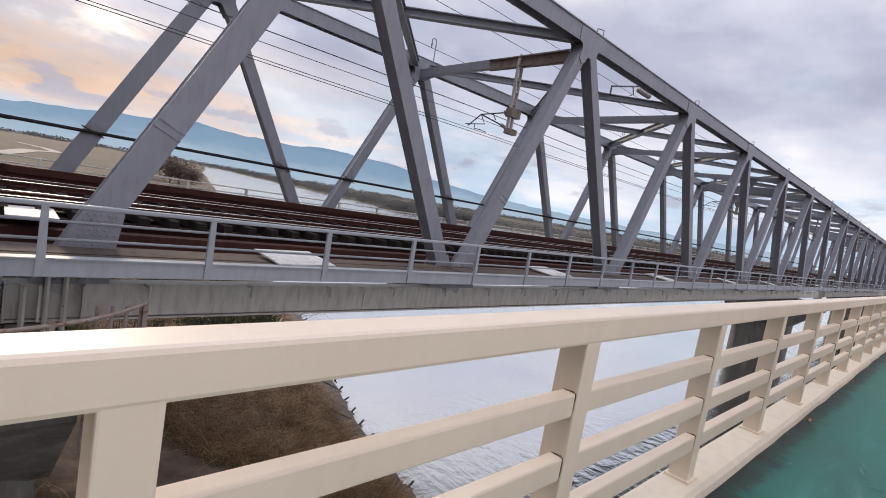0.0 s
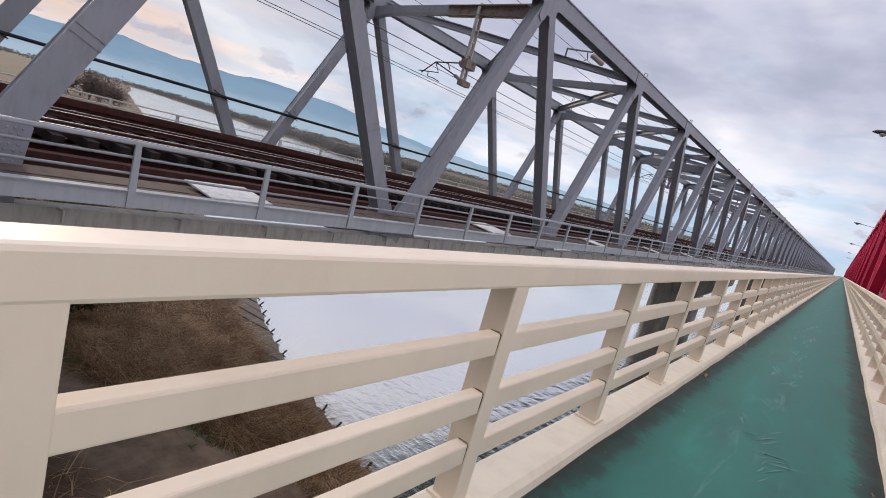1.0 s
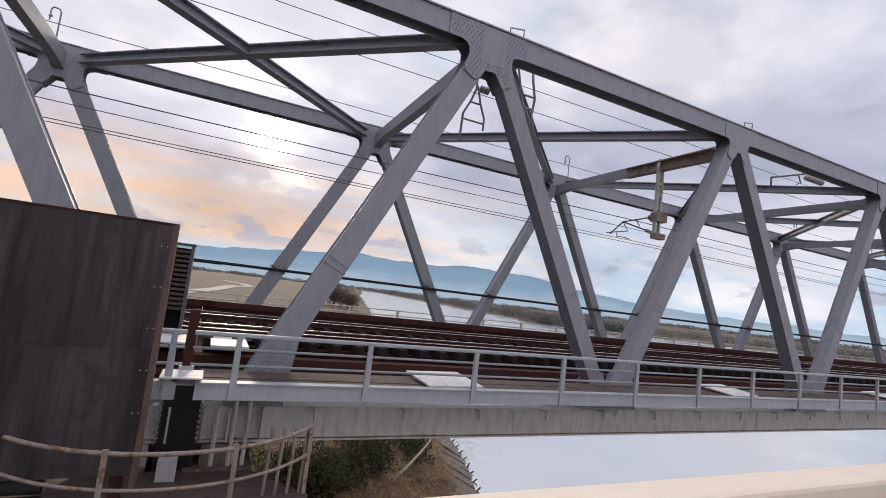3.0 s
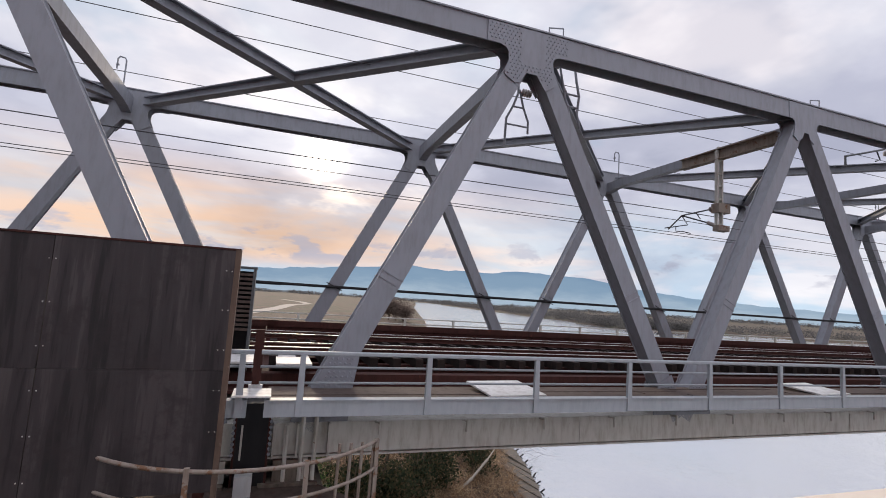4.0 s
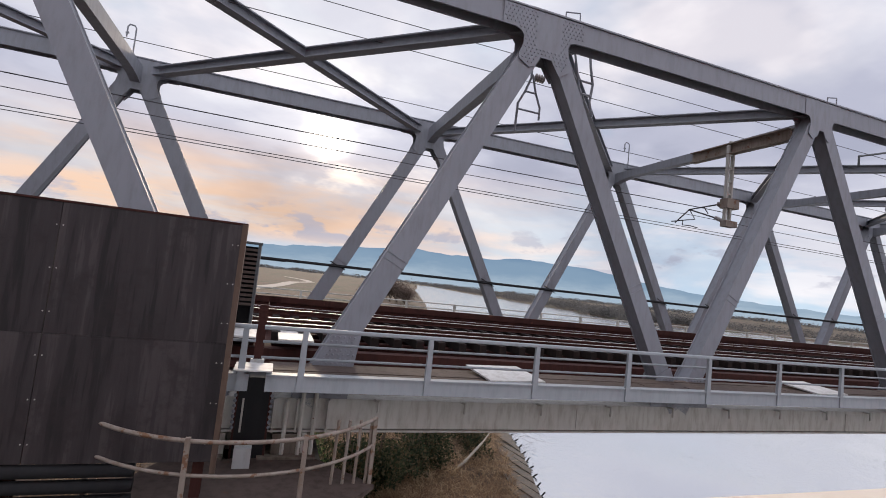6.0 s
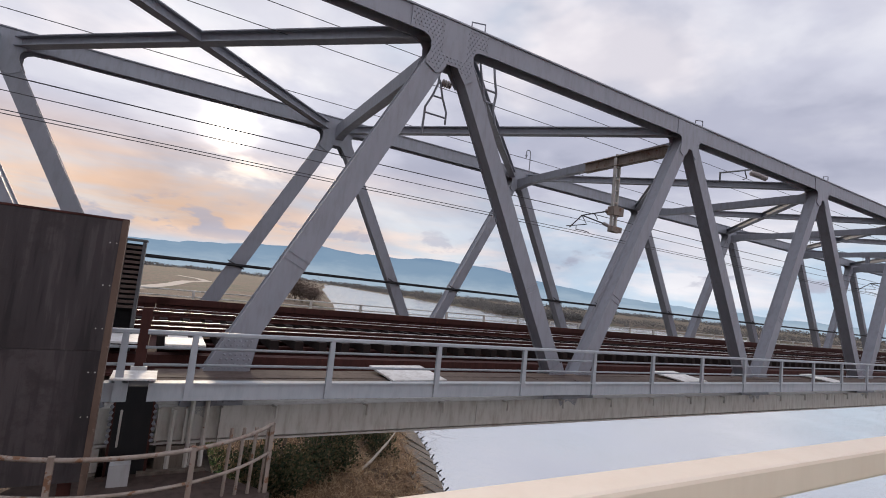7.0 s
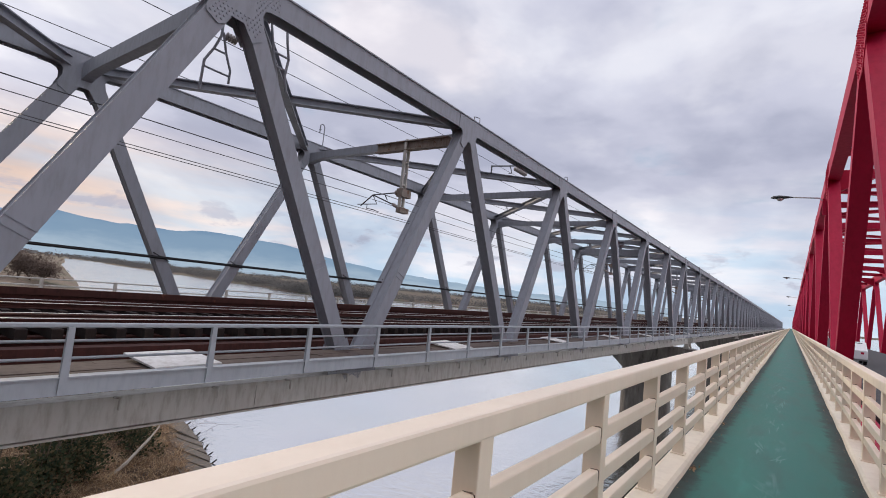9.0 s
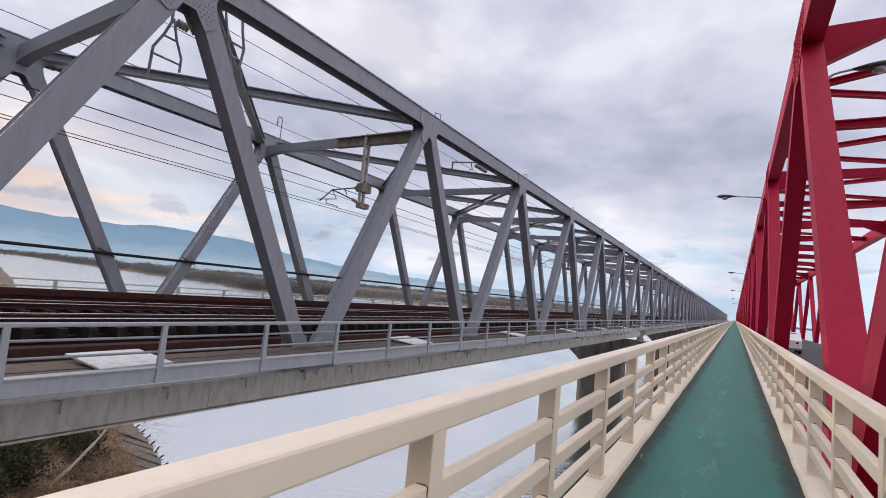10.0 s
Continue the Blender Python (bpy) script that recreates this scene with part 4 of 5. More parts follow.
def span_deck():
    """Walkway, railings and decking of one span."""
    L = PANELS * P
    w = thing("maintenance_walkway", "grey steel maintenance walkway along the railway bridge", "walkway", "maintenance walkways")
    part("edge_beam", Shape().box(-0.66, L + 0.48, 8.645, 8.80, -0.585, -0.315), STEEL_LIGHT, w)
    part("lip", Shape().box(-0.66, L + 0.48, 8.615, 8.84, -0.312, -0.29), STEEL_LIGHT, w)
    pl = Shape().box(0, 4.84, 0, 0.278, -0.345, -0.31).mesh("plank", FLOOR)
    for i in range(12):
        for j in range(4):
            part("plank", pl, FLOOR, w).location = (-0.6 + i * 4.87 - 1.2 * (j % 2) * (i > 0), 8.845 + j * 0.287, 0.005 * ((i + 2 * j) % 3))
    for x in np.arange(0, L, P / 3):
        part("bearer", Shape().beam((x, 8.80, -0.46), (x, NP - 0.25, -0.75), 0.09, 0.14), STEEL_OLD, w)
    r = thing("walkway_handrail", "pale grey steel handrail of the maintenance walkway", "handrail", "walkway handrails")
    part("top_rail", Shape().beam((-0.78, 8.68, 0.515), (L + 0.52, 8.68, 0.515), 0.085, 0.075, r=0.02), STEEL_LIGHT, r)
    for z in (0.265, -0.01):
        part("rail", Shape().tube([(-0.78, 8.70, z), (L + 0.52, 8.70, z)], 0.024, 8), STEEL_LIGHT, r, smooth=True)
    post = Shape().add([(x, y, z) for z, h in ((-0.575, 0.062), (0.49, 0.045)) for x, y in ((-h, 8.61), (h, 8.61), (h, 8.68), (-h, 8.68))],
                       [(0, 1, 2, 3), (4, 5, 6, 7), (0, 1, 5, 4), (1, 2, 6, 5), (2, 3, 7, 6), (3, 0, 4, 7)]).mesh("post", STEEL_LIGHT)
    x = -0.08
    while x < L + 0.5:
        part("post", post, STEEL_LIGHT, r).location = (x, 0, 0)
        x += 2.36
    f = thing("far_handrail", "grey steel handrail on the far side of the railway bridge", "handrail", "walkway handrails")
    for z in (0.66, 0.42, 0.16):
        part("rail", Shape().tube([(-1.0, 21.2, z), (L + 0.6, 21.2, z)], 0.03, 6), STEEL_OLD, f)
    fpost = Shape().box(-0.05, 0.05, 21.16, 21.26, -0.3, 0.69).mesh("post", STEEL_OLD)
    x = 0.4
    while x < L:
        part("post", fpost, STEEL_OLD, f).location = (x, 0, 0)
        x += 2.35
    part("floor", Shape().box(-1.0, L + 0.6, 19.9, 21.3, -0.34, -0.28), STEEL_OLD, f)
    # cables strung along both trusses
    c = thing("strung_cable", "black cable strung along the far truss diagonals", "cable", "strung cables")
    for y, z in ((FP - 0.26, 1.85),):
        part("cable", Shape().tube([(-1.7, y, z), (L + 1.0, y, z - 0.02)], 0.055, 6), BLACK, c)
        part("messenger", Shape().tube([(-1.7, y - 0.03, z + 0.050), (L + 1.0, y - 0.03, z + 0.035)], 0.010, 5), BLACK, c)
        for k in range(PANELS):
            for sg, xx in ((1, k * P), (-1, (k + 1) * P)):
                q = xx + sg * (1.82 - ZB) / (ZT - ZB) * P / 2
                part("clip", Shape().tube([(q - 0.32, y - 0.02, z + 0.17), (q + 0.30, y - 0.02, z - 0.12)], 0.02, 5), BLACK, c)
    d = thing("track_floor", "rust brown steel floor below the railway track", "bridge floor", "track floors", kind="structure")
    part("plate", Shape().box(-0.8, L + 0.6, 10.5, 19.3, -0.56, -0.50), RUSTY, d)
    for c0 in TRACKS:
        for y in (c0 - 0.54, c0 + 0.54):
            part("stringer", Shape().ibeam((-0.6, y, -0.335), (L + 0.4, y, -0.335), 0.26, 0.33, 0.03), RUSTY, d)
    part("side_plank", Shape().box(-0.8, L + 1.0, 18.25, 18.45, 0.28, 0.50), RUSTY, d)
    part("bracket_rail", Shape().box(-0.8, L + 0.6, 18.32, 18.40, -0.5, 0.28), RUSTY, d)
    part("cable_trough", Shape().box(-0.8, L + 0.6, 11.0, 11.35, -0.50, -0.22), RUSTY, d)
    return [w, r, f, c, d]


def make_track(c0):
    t = thing("railway_track", "railway track with rusty rails on dark timber sleepers", "railway track", "railway tracks")
    xa, xb = -70.0, 480.0
    prof = [(-0.065, 0), (0.065, 0), (0.065, 0.02), (0.01, 0.035), (0.01, 0.11), (0.035, 0.12), (0.035, 0.15), (-0.035, 0.15), (-0.035, 0.12), (-0.01, 0.11), (-0.01, 0.035), (-0.065, 0.02)]
    for y in (c0 - 0.565, c0 + 0.565):
        r = part("rail", Shape().sweep(prof, (xa, y, 0.05), (xb, y, 0.05)), RUSTY, t)
        part("rail_head", Shape().box(xa, xb, y - 0.033, y + 0.033, 0.201, 0.208), POLISHED, r, "rail head polished by wheels")
    for y in (c0 - 0.33, c0 + 0.33):
        part("guard_rail", Shape().sweep(prof, (xa, y, 0.05), (xb, y, 0.05)), RUSTY, t)
    sl = Shape().box(-0.1, 0.1, c0 - 1.15, c0 + 1.15, -0.17, 0.045).mesh("sleeper", WOOD_DARK)
    far = Shape()
    x = -28.0
    while x < xb:
        if x < 130:
            part("sleeper", sl, WOOD_DARK, t).location = (x, 0, 0)
        else:
            far.box(x - 0.1, x + 0.1, c0 - 1.15, c0 + 1.15, -0.17, 0.045)
        x += 0.60
    part("far_sleepers", far, WOOD_DARK, t, kind="stuff")


def pier(x, base):
    t = thing("railway_pier", "weathered concrete pier of the railway bridge", "bridge pier", "railway piers")
    cap = Shape()
    prof = [(-5.6, 0), (-5.6, -0.9), (-2.6, -3.6), (2.6, -3.6), (5.6, -0.9), (5.6, 0)]
    cap.sweep(prof, (x - 1.35, MID, -2.35), (x + 1.35, MID, -2.35))
    part("cap", cap, CONCRETE, t)
    body = Shape()
    k = 20
    prof = [((1.2) * math.cos(2 * math.pi * i / k), (1.9 if math.sin(2 * math.pi * i / k) > 0 else -1.9) * (abs(math.sin(2 * math.pi * i / k)) > 1e-6) + 1.2 * math.sin(2 * math.pi * i / k)) for i in range(k)]
    body.sweep([(a, b) for a, b in prof], (x, MID, base), (x, MID, -5.5), up=(0, 1, 0))
    part("shaft", body, CONCRETE, t)
    for dx in (-0.75, 0.75):
        for y in (NP, FP):
            b = part("bearing", Shape().box(x + dx - 0.35, x + dx + 0.35, y - 0.35, y + 0.35, -2.35, -2.1).box(x + dx - 0.22, x + dx + 0.22, y - 0.25, y + 0.25, -2.1, -1.66), STEEL_OLD, t, "steel bearing block")


def make_railway_bridge():
    first = -1.06
    sp = truss_span()
    deck = span_deck()
    for k in range(-1, 7):
        m = pose(first + k * PITCH_SPAN, 0, 0)
        if k == -1:
            continue
        for ob in ([sp] + deck):
            if k == 0:
                ob.matrix_basis = m
            else:
                copy_thing(ob, m)
    m = pose(first - PITCH_SPAN, 0, 0)
    for ob in [sp] + deck:
        copy_thing(ob, m)
    far = Shape()
    for k in range(7, 13):
        x0 = first + k * PITCH_SPAN
        for y in (NP, FP):
            far.beam((x0 + P / 2 - 5, y, ZT), (x0 + PANELS * P - P / 2 + 5, y, ZT), 0.45, 0.56)
            far.beam((x0 - 0.5, y, ZB), (x0 + PANELS * P + 0.5, y, ZB), 0.42, 0.62)
            for q in range(PANELS):
                far.beam((x0 + q * P, y, ZB), (x0 + q * P + P / 2, y, ZT), 0.5, 0.42, up=(0, 1, 0))
                far.beam((x0 + q * P + P, y, ZB), (x0 + q * P + P / 2, y, ZT), 0.5, 0.42, up=(0, 1, 0))
        far.box(x0 - 0.9, x0 + PANELS * P + 0.9, 8.6, 19.4, -0.55, -0.3)
    solo("far_truss_spans", far, STEEL, "farther grey truss spans of the railway bridge", "truss bridge", kind="stuff")
    # link members over the piers between the top chords
    for k in range(0, 7):
        xc = first - GAP / 2 + k * PITCH_SPAN
        t = thing("top_chord_link", "grey steel link between the top chords of two spans", "bridge link", "top chord links")
        a, b = xc - GAP / 2 - P / 2 + 0.25, xc + GAP / 2 + P / 2 - 0.25
        for y in (NP, FP):
            part("chord", Shape().sweep([(q * 0.96, z * 0.98) for q, z in HAT], (a, y, ZT), (b, y, ZT)), STEEL, t)
            part("flange", Shape().box(a - 0.245, b + 0.245, y - 0.265, y + 0.265, ZT + 0.255, ZT + 0.295), STEEL, t)
        for p, q in ((NP, FP), (FP, NP)):
            part("lateral_brace", Shape().ibeam((a + 0.2, p, ZT - 0.1 + (0.0 if p == NP else 0.006)), (b - 0.2, q, ZT - 0.1), 0.32, 0.32, 0.035), STEEL, t)
    for k in range(0, 8):
        x = first - GAP / 2 + k * PITCH_SPAN
        pier(x, WATER_Z - 4 if k else land_z(x, MID) - 1)
    for c0 in TRACKS:
        make_track(c0)


def catenary(x, first=False):
    """Drop post under a cross strut, with a hinged arm that carries the contact wire."""
    y = 12.7
    t = thing("catenary_bracket", "rusty drop post with hinged arm carrying the overhead wire", "catenary bracket", "catenary brackets", at=(x, y, 0))
    s = Shape()
    for dx in (-0.42, -0.20):
        s.box(dx - 0.035, dx + 0.035, -0.06, 0.06, 4.75, ZT - 0.5)
    for i in range(7):
        z = 4.9 + i * 0.48
        s.box(-0.385, -0.235, -0.045, 0.045, z, z + 0.07)
    part("drop_post", s, STEEL_OLD if first else STEEL, t)
    part("crossbeam", Shape().ibeam((-0.32, -2.2, ZT - 0.66), (-0.32, 1.7, ZT - 0.62), 0.28, 0.40, 0.03) if first else Shape().ibeam((-0.32, -1.0, ZT - 0.62), (-0.32, 1.0, ZT - 0.62), 0.28, 0.30, 0.03), RUST_ORANGE if first else STEEL, t, "grey beam streaked with orange rust" if first else "")
    part("clamp", Shape().box(-0.50, 0.06, -0.16, 0.16, 5.38, 5.72), RUST_ORANGE, t)
    part("clamp", Shape().box(-0.46, 0.06, -0.13, 0.13, 4.72, 4.93), RUST_ORANGE, t)
    part("stay_insulator", Shape().lathe((0, 0.18, 5.66), [(0.05, 0)] + [(0.11 if i % 2 else 0.05, 0.05 * i) for i in range(1, 10)] + [(0.03, 0.55)], 8, "y"), PORCELAIN, t)
    part("strut_insulator", Shape().tube([(0, 0.1, 4.82), (0, 0.45, 5.02), (0, 0.75, 5.16)], 0.075, 8), PORCELAIN, t)
    part("arm", Shape().tube([(0, 0.7, 5.66), (0, 2.0, 5.62), (0, 2.7, 5.15)], 0.028, 6).tube([(0, 0.7, 5.14), (0, 2.0, 5.62)], 0.03, 6).tube([(0, 2.0, 5.62), (0, 1.7, 5.2), (0, 2.9, 5.22)], 0.022, 6).tube([(0, 1.3, 5.64), (0, 1.1, 5.36)], 0.02, 6), WIRE, t)
    part("registration_arm", Shape().tube([(0, 2.3, 5.2), (0, 2.3, 5.02), (0, 1.9, 4.95), (0, 1.55, 4.84)], 0.018, 6), WIRE, t)
    return t


def make_overhead():
    for i, k in enumerate(range(1, 40, 3)):
        span, n = divmod(k, PANELS)
        catenary(-1.06 + span * PITCH_SPAN + n * P + P / 2, k == 1)

    def wire(label, y, z, sag, r, step=29.2):
        s = Shape()
        pts = []
        for i in range(-24, 150):
            x = i * 2.92
            f = ((x - 13.6) / step) % 1.0
            pts.append((x, y, z - sag * 4 * f * (1 - f)))
        s.tube(pts, r, 4)
        solo("overhead_wire", s.raw("overhead_wire", WIRE), WIRE, label, "wire", "overhead wires")
    wire("thin dark contact wire above the track", 15.3, 4.91, 0.0, 0.012)
    wire("thin dark contact wire above the track", 15.3, 5.03, 0.03, 0.012)
    wire("thin dark wire above the track", 15.3, 5.58, 0.10, 0.012)
    wire("dark carrier wire above the track", 15.3, 5.97, 0.10, 0.017)
    wire("thin wire held above the far ends of the struts", 18.6, 8.85, 0.06, 0.014)
    wire("thin wire over the cross struts", 12.9, 8.19, 0.03, 0.012)
    wire("thin wire over the cross struts", 12.9, 8.96, 0.05, 0.012)
    for k in (q for q in range(-6, 36) if q):
        span, n = divmod(k, PANELS)
        x = -1.06 + span * PITCH_SPAN + n * P + P / 2
        t = thing("wire_support", "thin grey hoop holding wires above the truss strut", "wire support", "wire supports")
        part("hoop", Shape().tube([(x, 18.6, ZT - 0.1), (x, 18.6, 9.2), (x - 0.05, 18.6, 9.29), (x - 0.20, 18.6, 9.31), (x - 0.26, 18.6, 9.22), (x - 0.26, 18.6, 8.86)], 0.026, 6), STEEL, t)
        part("arm", Shape().tube([(x - 0.30, 18.6, 8.98), (x - 0.20, 18.6, 9.02)], 0.035, 6), STEEL, t)


def tension_bracket():
    """A short boom on the lateral bracing with a string of insulators."""
    t = thing("tension_bracket", "grey boom with a string of insulators above the bracing", "wire bracket", at=(19.8, 12.5, 8.1))
    part("boom", Shape().tube([(0, 0, 0), (0, 0, 0.42), (1.1, 0, 0.72), (2.5, 0, 1.12)], 0.045, 6), LAMP_GREY, t)
    part("stay", Shape().tube([(2.0, 0, 0.98), (2.2, 0, 0.62), (1.9, 0, 0.5)], 0.03, 6), LAMP_GREY, t)
    part("insulator_string", Shape().lathe((2.55, 0, 0.98), [(0.04, 0)] + [(0.15 if i % 2 else 0.05, 0.10 * i) for i in range(1, 14)] + [(0.03, 1.5)], 8, "x"), PORCELAIN, t)
    g = thing("gantry_beam", "deep grey box beam carrying the wire gear across the track", "gantry beam")
    x = -1.06 + 4.5 * P
    part("beam", Shape().beam((x, NP + 0.3, 6.75), (x, 15.2, 6.75), 0.7, 0.62, r=0.03), STEEL, g)
    part("hanger", Shape().box(x - 0.1, x + 0.1, 14.8, 15.0, 7.06, ZT - 0.3), STEEL, g)
    part("hanger", Shape().box(x - 0.1, x + 0.1, 12.0, 12.2, 7.06, ZT - 0.3), STEEL, g)


def hanging_frame():
    """A tapered tube frame hung below the portal strut."""
    t = thing("insulator_frame", "grey tapered tube frame with an insulator hung from the truss", "insulator frame", "insulator frames", at=(4.3, 11.5, 7.8))
    part("frame", Shape().tube([(-0.02, 0, 0.3), (-0.02, 0, -0.2), (-0.16, 0, -0.6), (-0.36, 0, -1.0), (-0.38, 0, -1.8)], 0.034, 6), STEEL, t)
    part("frame", Shape().tube([(0.02, 0, -0.1), (0.16, 0, -0.6), (0.33, 0, -1.0), (0.33, 0, -1.35)], 0.03, 6), STEEL, t)
    for z, a, b in ((-0.62, -0.17, 0.17), (-1.16, -0.37, 0.33)):
        part("rung", Shape().tube([(a, 0, z), (b, 0, z)], 0.026, 6), STEEL, t)
    part("insulator", Shape().lathe((0.08, 0, -0.16), [(0.03, 0)] + [(0.12 if i % 2 else 0.07, 0.04 * i) for i in range(1, 8)] + [(0.03, 0.33)], 8, "x"), PORCELAIN, t)


def ladder_frame():
    """A short bent ladder of tubes beside the first diagonal."""
    t = thing("ladder_frame", "grey bent tube ladder with clamps beside the truss diagonal", "ladder frame", at=(5.3, 11.0, 8.4))
    part("stile", Shape().tube([(-0.35, 0, 0.05), (0.0, 0, 0.0), (0.10, 0, -0.45), (0.22, 0, -0.95), (0.55, 0.1, -1.75)], 0.034, 6), STEEL, t)
    part("stile", Shape().tube([(0.50, 0, 0.05), (0.55, 0, -0.30), (0.66, 0, -0.78), (0.60, 0, -1.30), (0.78, 0.1, -1.65)], 0.036, 6), STEEL, t)
    for z, a, b in ((0.0, -0.02, 0.58), (-0.76, 0.14, 0.68), (-1.12, 0.30, 0.62)):
        part("rung", Shape().tube([(a, 0, z), (b, 0, z)], 0.03, 6), STEEL, t)
    part("insulator", Shape().lathe((-0.30, 0, 0.02), [(0.03, 0)] + [(0.12 if i % 2 else 0.07, 0.035 * i) for i in range(1, 8)] + [(0.03, 0.29)], 8, "x"), PORCELAIN, t)


# ---- end of the near span: board screen, bearing, platform ----
def make_screen():
    t = thing("board_screen", "dark rain-stained board screen along the railway", "screen", at=(0.047, 0, 0))
    rg = random.Random(21)
    w = 2.42
    for i in range(9):
        for z0, z1 in ((-1.52, 0.292), (0.297, 2.18)):
            x1 = -2.42 - i * w
            ob = part("board", Shape().box(x1 - w + 0.012, x1, 8.0 + 0.006 * (i % 2), 8.06, z0, z1), PANEL, t)
        s = Shape()
        for k in range(6):
            for dx in (-0.03, 0.05):
                s.lathe((-2.42 - i * w + dx - (0.08 if i == 0 else 0), 8.0, -1.25 + k * 0.62), [(0.010, 0), (0.007, -0.010)], 6, "y")
        part("bolts", s, STEEL_OLD, t, kind="stuff")
    part("edge_angle", Shape().box(-2.42, -2.34, 7.985, 8.16, -1.75, 2.20), EDGE, t, "rusty steel angle closing the screen")
    part("top_cap", Shape().box(-24.3, -2.34, 7.99, 8.10, 2.185, 2.215), RUSTY, t)
    for i in range(10):
        part("upright", Shape().ibeam((-2.6 - i * w, 8.18, -2.3), (-2.6 - i * w, 8.18, 2.1), 0.15, 0.15, 0.02, up=(0, 1, 0)), RUSTY, t)
    p = thing("cable_pipes", "black pipes running below the board screen", "pipes")
    for z, r in ((-1.64, 0.10), (-1.86, 0.10), (-2.06, 0.08)):
        part("pipe", Shape().tube([(-24, 8.05, z), (-3.4, 8.05, z)], r, 8), BLACK, p, smooth=True)
    b = thing("relay_cabinet", "grey louvred steel cabinet beside the track", "cabinet")
    for x in (-2.62, -2.24):
        part("upright", Shape().box(x, x + 0.06, 11.9, 12.4, -0.5, 2.06), LAMP_GREY, b)
    part("top", Shape().box(-2.64, -2.16, 11.88, 12.42, 2.06, 2.10), LAMP_GREY, b)
    for i in range(13):
        part("slat", Shape().box(-2.56, -2.24, 11.92, 12.0, 0.6 + i * 0.107, 0.66 + i * 0.107), FLOOR, b)
    part("back", Shape().box(-2.56, -2.24, 12.3, 12.36, -0.3, 2.0), BLACK, b)


def make_bearing_end():
    g = thing("expansion_joint", "rusty post and pale cover plates at the span joint", "expansion joint")
    part("post", Shape().box(-1.98, -1.82, 9.25, 9.37, -0.2, 0.85), RUSTY, g)
    part("cap", Shape().box(-2.02, -1.78, 9.22, 9.4, -0.28, -0.14), GALV, g, "bright metal shoe")
    part("cover_plate", Shape().box(-2.25, -1.62, 8.5, 9.2, -0.225, -0.20), SHEET, g)
    part("cover_plate", Shape().box(-3.0, -1.9, 10.7, 12.2, 0.02, 0.06), SHEET, g)
    part("cover_plate", Shape().box(-1.55, -0.8, 10.7, 12.2, 0.0, 0.04), SHEET, g)
    s = Shape()
    for i in range(9):
        for x in (-2.21, -1.55):
            s.lathe((x, 9.71, -1.52 + i * 0.10), [(0.034, -0.02), (0.034, 0.03)], 6, "y")
    part("joint_bolts", s, STEEL, g, kind="stuff")
    # black box stands in for the dark gap between spans; its bars are invented
    v = thing("joint_boot", "black block standing in for the dark gap between spans", "rubber boot")
    part("boot", Shape().box(-2.20, -1.56, 9.72, 10.5, -2.3, -0.58), BLACK, v)
    for x in (-2.20, -1.60):
        part("clamp_bar", Shape().box(x, x + 0.04, 9.70, 9.717, -2.2, -0.6), RUSTY, v)
    # platform with rusty rails round the pier head
    t = thing("pier_platform", "rusted white platform railing round the pier head", "platform")
    cx, cy, r = -2.0, 10.0, 2.75
    arc = [radians(a) for a in np.linspace(222, 325, 22)]

    def ring(z, rr, sag):
        return [(cx + rr * math.cos(a), cy + rr * math.sin(a), z - sag * math.sin((a - arc[0]) / (arc[-1] - arc[0]) * math.pi)) for a in arc]
    part("top_rail", Shape().tube(ring(-0.95, r, 0.03), 0.032, 6), RUST_ORANGE, t, smooth=True)
    part("mid_rail", Shape().tube(ring(-1.42, r, 0.03), 0.026, 6), RUST_ORANGE, t, smooth=True)
    for a in arc[::7]:
        x, y = cx + r * math.cos(a), cy + r * math.sin(a)
        part("post", Shape().box(x - 0.035, x + 0.035, y - 0.035, y + 0.035, -2.1, -0.93), RUST_ORANGE, t)
    fl = Shape()
    fl.sweep([(-(r + 0.1) * math.cos(a), (r + 0.1) * math.sin(a)) for a in arc] + [(-1.0, 0.2), (1.0, 0.2)], (cx, cy, -2.18), (cx, cy, -2.1), up=(0, 1, 0))
    part("floor", fl, FLOOR, t)
    for dx in (1.55, 1.75, 1.95, 2.15):
        part("ladder_stile", Shape().tube([(cx + dx, 8.45, -3.4), (cx + dx + 0.05, 8.45, -1.0)], 0.03, 6), RUST_ORANGE, t)
    b = thing("bearing_gear", "grey bearing castings and a small work lamp on the pier", "bearing")
    part("casting", Shape().box(-1.7, -0.6, 9.6, 10.6, -2.35, -2.05).box(-1.45, -0.9, 9.75, 10.45, -2.05, -1.66), REVET, b)
    part("casting", Shape().box(-3.3, -2.3, 9.6, 10.6, -2.35, -2.05).box(-3.05, -2.5, 9.75, 10.45, -2.05, -1.66), REVET, b)
    part("box", Shape().box(-2.1, -1.8, 9.2, 9.5, -2.1, -1.75), GALV, b)
    for i, x in enumerate((-1.25, -0.95, -0.7)):
        part("conduit", Shape().tube([(x, 9.75, -2.3), (x, 9.75, -1.0 + 0.2 * i)], 0.045, 6), STEEL_OLD, b)


def make_loose():
    me = Shape().box(-0.68, 0.68, -0.58, 0.58, 0.0, 0.035).mesh("metal_sheet", SHEET)
    rg = random.Random(4)
    for span in range(0, 3):
        for k in range(PANELS):
            x = -1.06 + span * PITCH_SPAN + k * P + 4.75 + rg.uniform(-0.15, 0.15)
            ob = solo("metal_sheet", me, SHEET, "pale metal sheet lying across the walkway floor", "metal sheet", "loose sheets")
            ob.matrix_basis = pose(x - 0.35, 9.42, -0.25, 5.0, 0, rg.uniform(-4, 4) + 8)


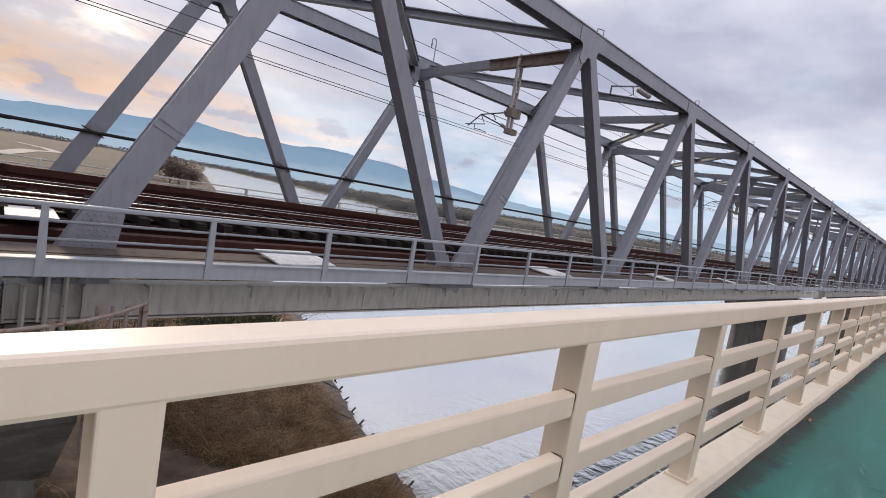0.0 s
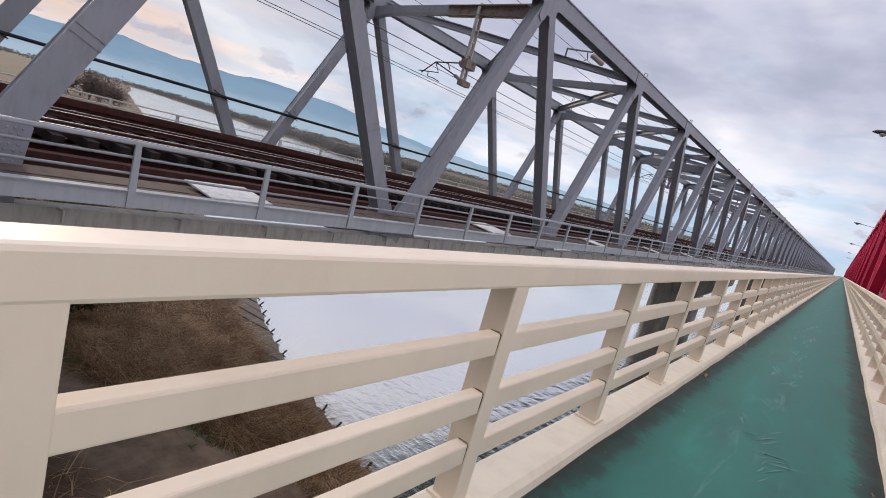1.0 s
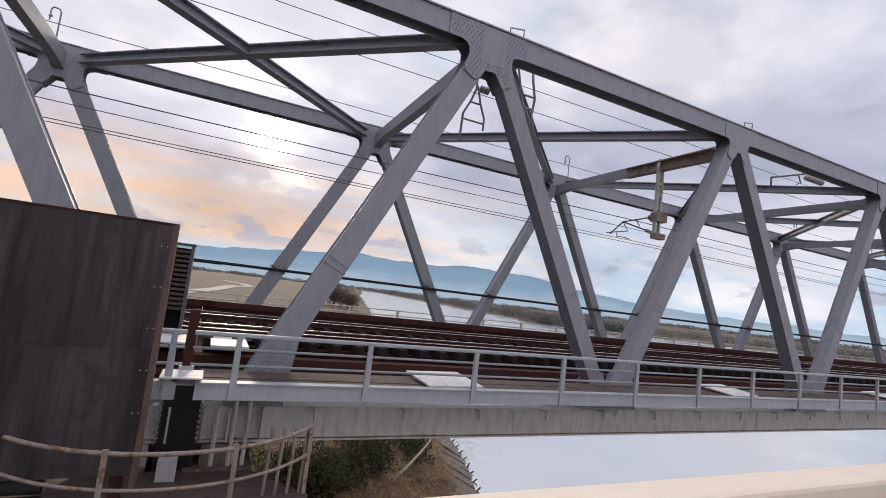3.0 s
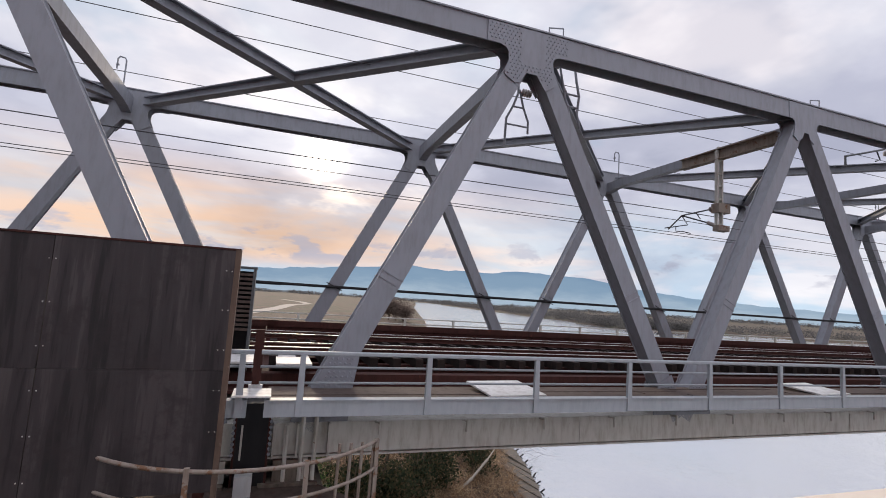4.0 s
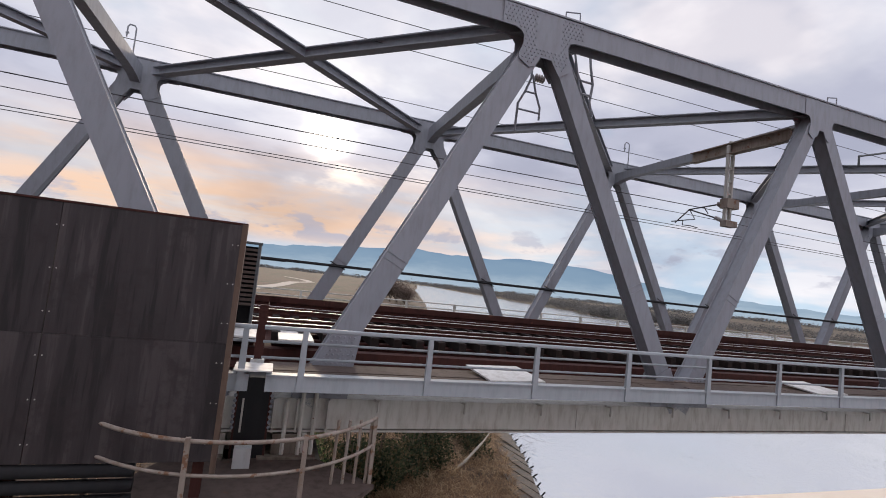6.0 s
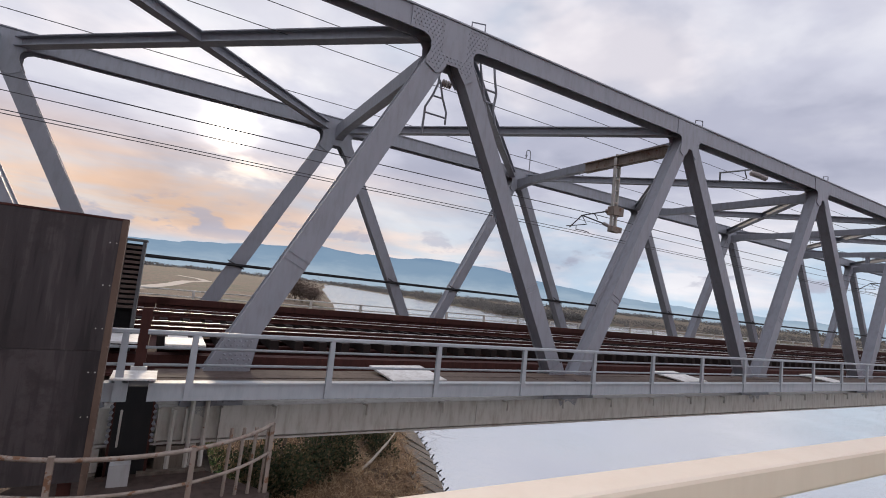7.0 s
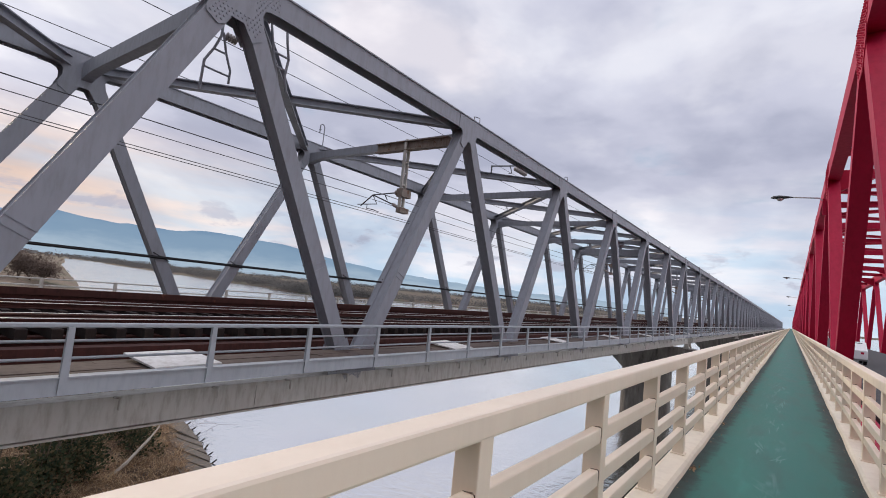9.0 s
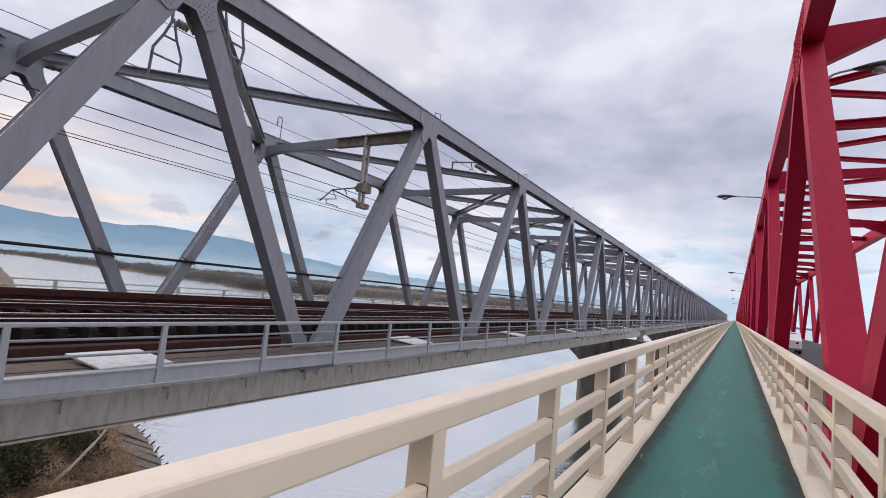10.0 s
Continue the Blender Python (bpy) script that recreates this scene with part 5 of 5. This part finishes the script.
def tower():
    d, az = 260.0, radians(-29.9)
    x, y = d * math.sin(az), d * math.cos(az)
    H = 82.0
    t = thing("lattice_tower", "red and white steel lattice pylon in the distance", "pylon", at=(x, y, -7))
    n = 8
    hw = lambda f: 7.2 * (1 - f) ** 1.15 + 0.9
    for i in range(n):
        a, b = i / n, (i + 1) / n
        s = Shape()
        za, zb, wa, wb = a * H, b * H, hw(a), hw(b)
        ca = [(wa, wa), (-wa, wa), (-wa, -wa), (wa, -wa)]
        cb = [(wb, wb), (-wb, wb), (-wb, -wb), (wb, -wb)]
        for j in range(4):
            k = (j + 1) % 4
            s.tube([(*ca[j], za), (*cb[j], zb)], 0.17, 4)
            s.tube([(*ca[j], za), (*cb[k], zb)], 0.09, 4)
            s.tube([(*ca[k], za), (*cb[j], zb)], 0.12, 4)
            s.tube([(*cb[j], zb), (*cb[k], zb)], 0.12, 4)
        part("lattice_section", s.raw("lattice_section", TOWER_RED if i % 2 else TOWER_WHITE), TOWER_RED, t)
    for z in (46, 58, 70):
        part("cross_arm", Shape().tube([(-9, 0, z), (9, 0, z)], 0.25, 4).tube([(-9, 0, z), (0, 0, z + 3)], 0.14, 4).tube([(9, 0, z), (0, 0, z + 3)], 0.14, 4), TOWER_WHITE, t)
    t.rotation_euler.z = 0.5


make_ground()
make_hills()
make_walkway()
make_road_bridge()
make_railway_bridge()
make_screen()
make_bearing_end()
make_overhead()
make_loose()
for lx in (29.7, 82.0, 134.0, 186.0, 238.0):
    lamp_arm(lx, RY + 0.32, 1, 8.45, 1.35)
    lamp_arm(lx - 15.4, RY - 0.32, -1, 8.45, 0.62)
car(43.0, -3.9, -0.35)
car(46.0, -7.9, -0.35)
tension_bracket()
hanging_frame()
ladder_frame()
tower()
make_far_trees()
make_bank()
for i, (tx, ty, th) in enumerate(((44, 196, 10), (49, 204, 11), (54, 210, 9.5), (57, 222, 9), (40, 205, 8))):
    make_tree(tx, ty, th, 40 + i)
ribbon("dirt_path", [(path_edge(q) - 2.6, q) for q in np.arange(-4, 60, 0.8)], 5.2, DIRT, "bare brown dirt path along the bank", 0.10)
ribbon("gravel_track", [(-28, 120), (-18, 150), (-9, 185), (-2, 220), (2, 250), (5, 280), (10, 310), (22, 345), (20, 400), (8, 460)], 6.0, TRACK_PALE, "pale gravel track winding over the flood plain", 0.25)
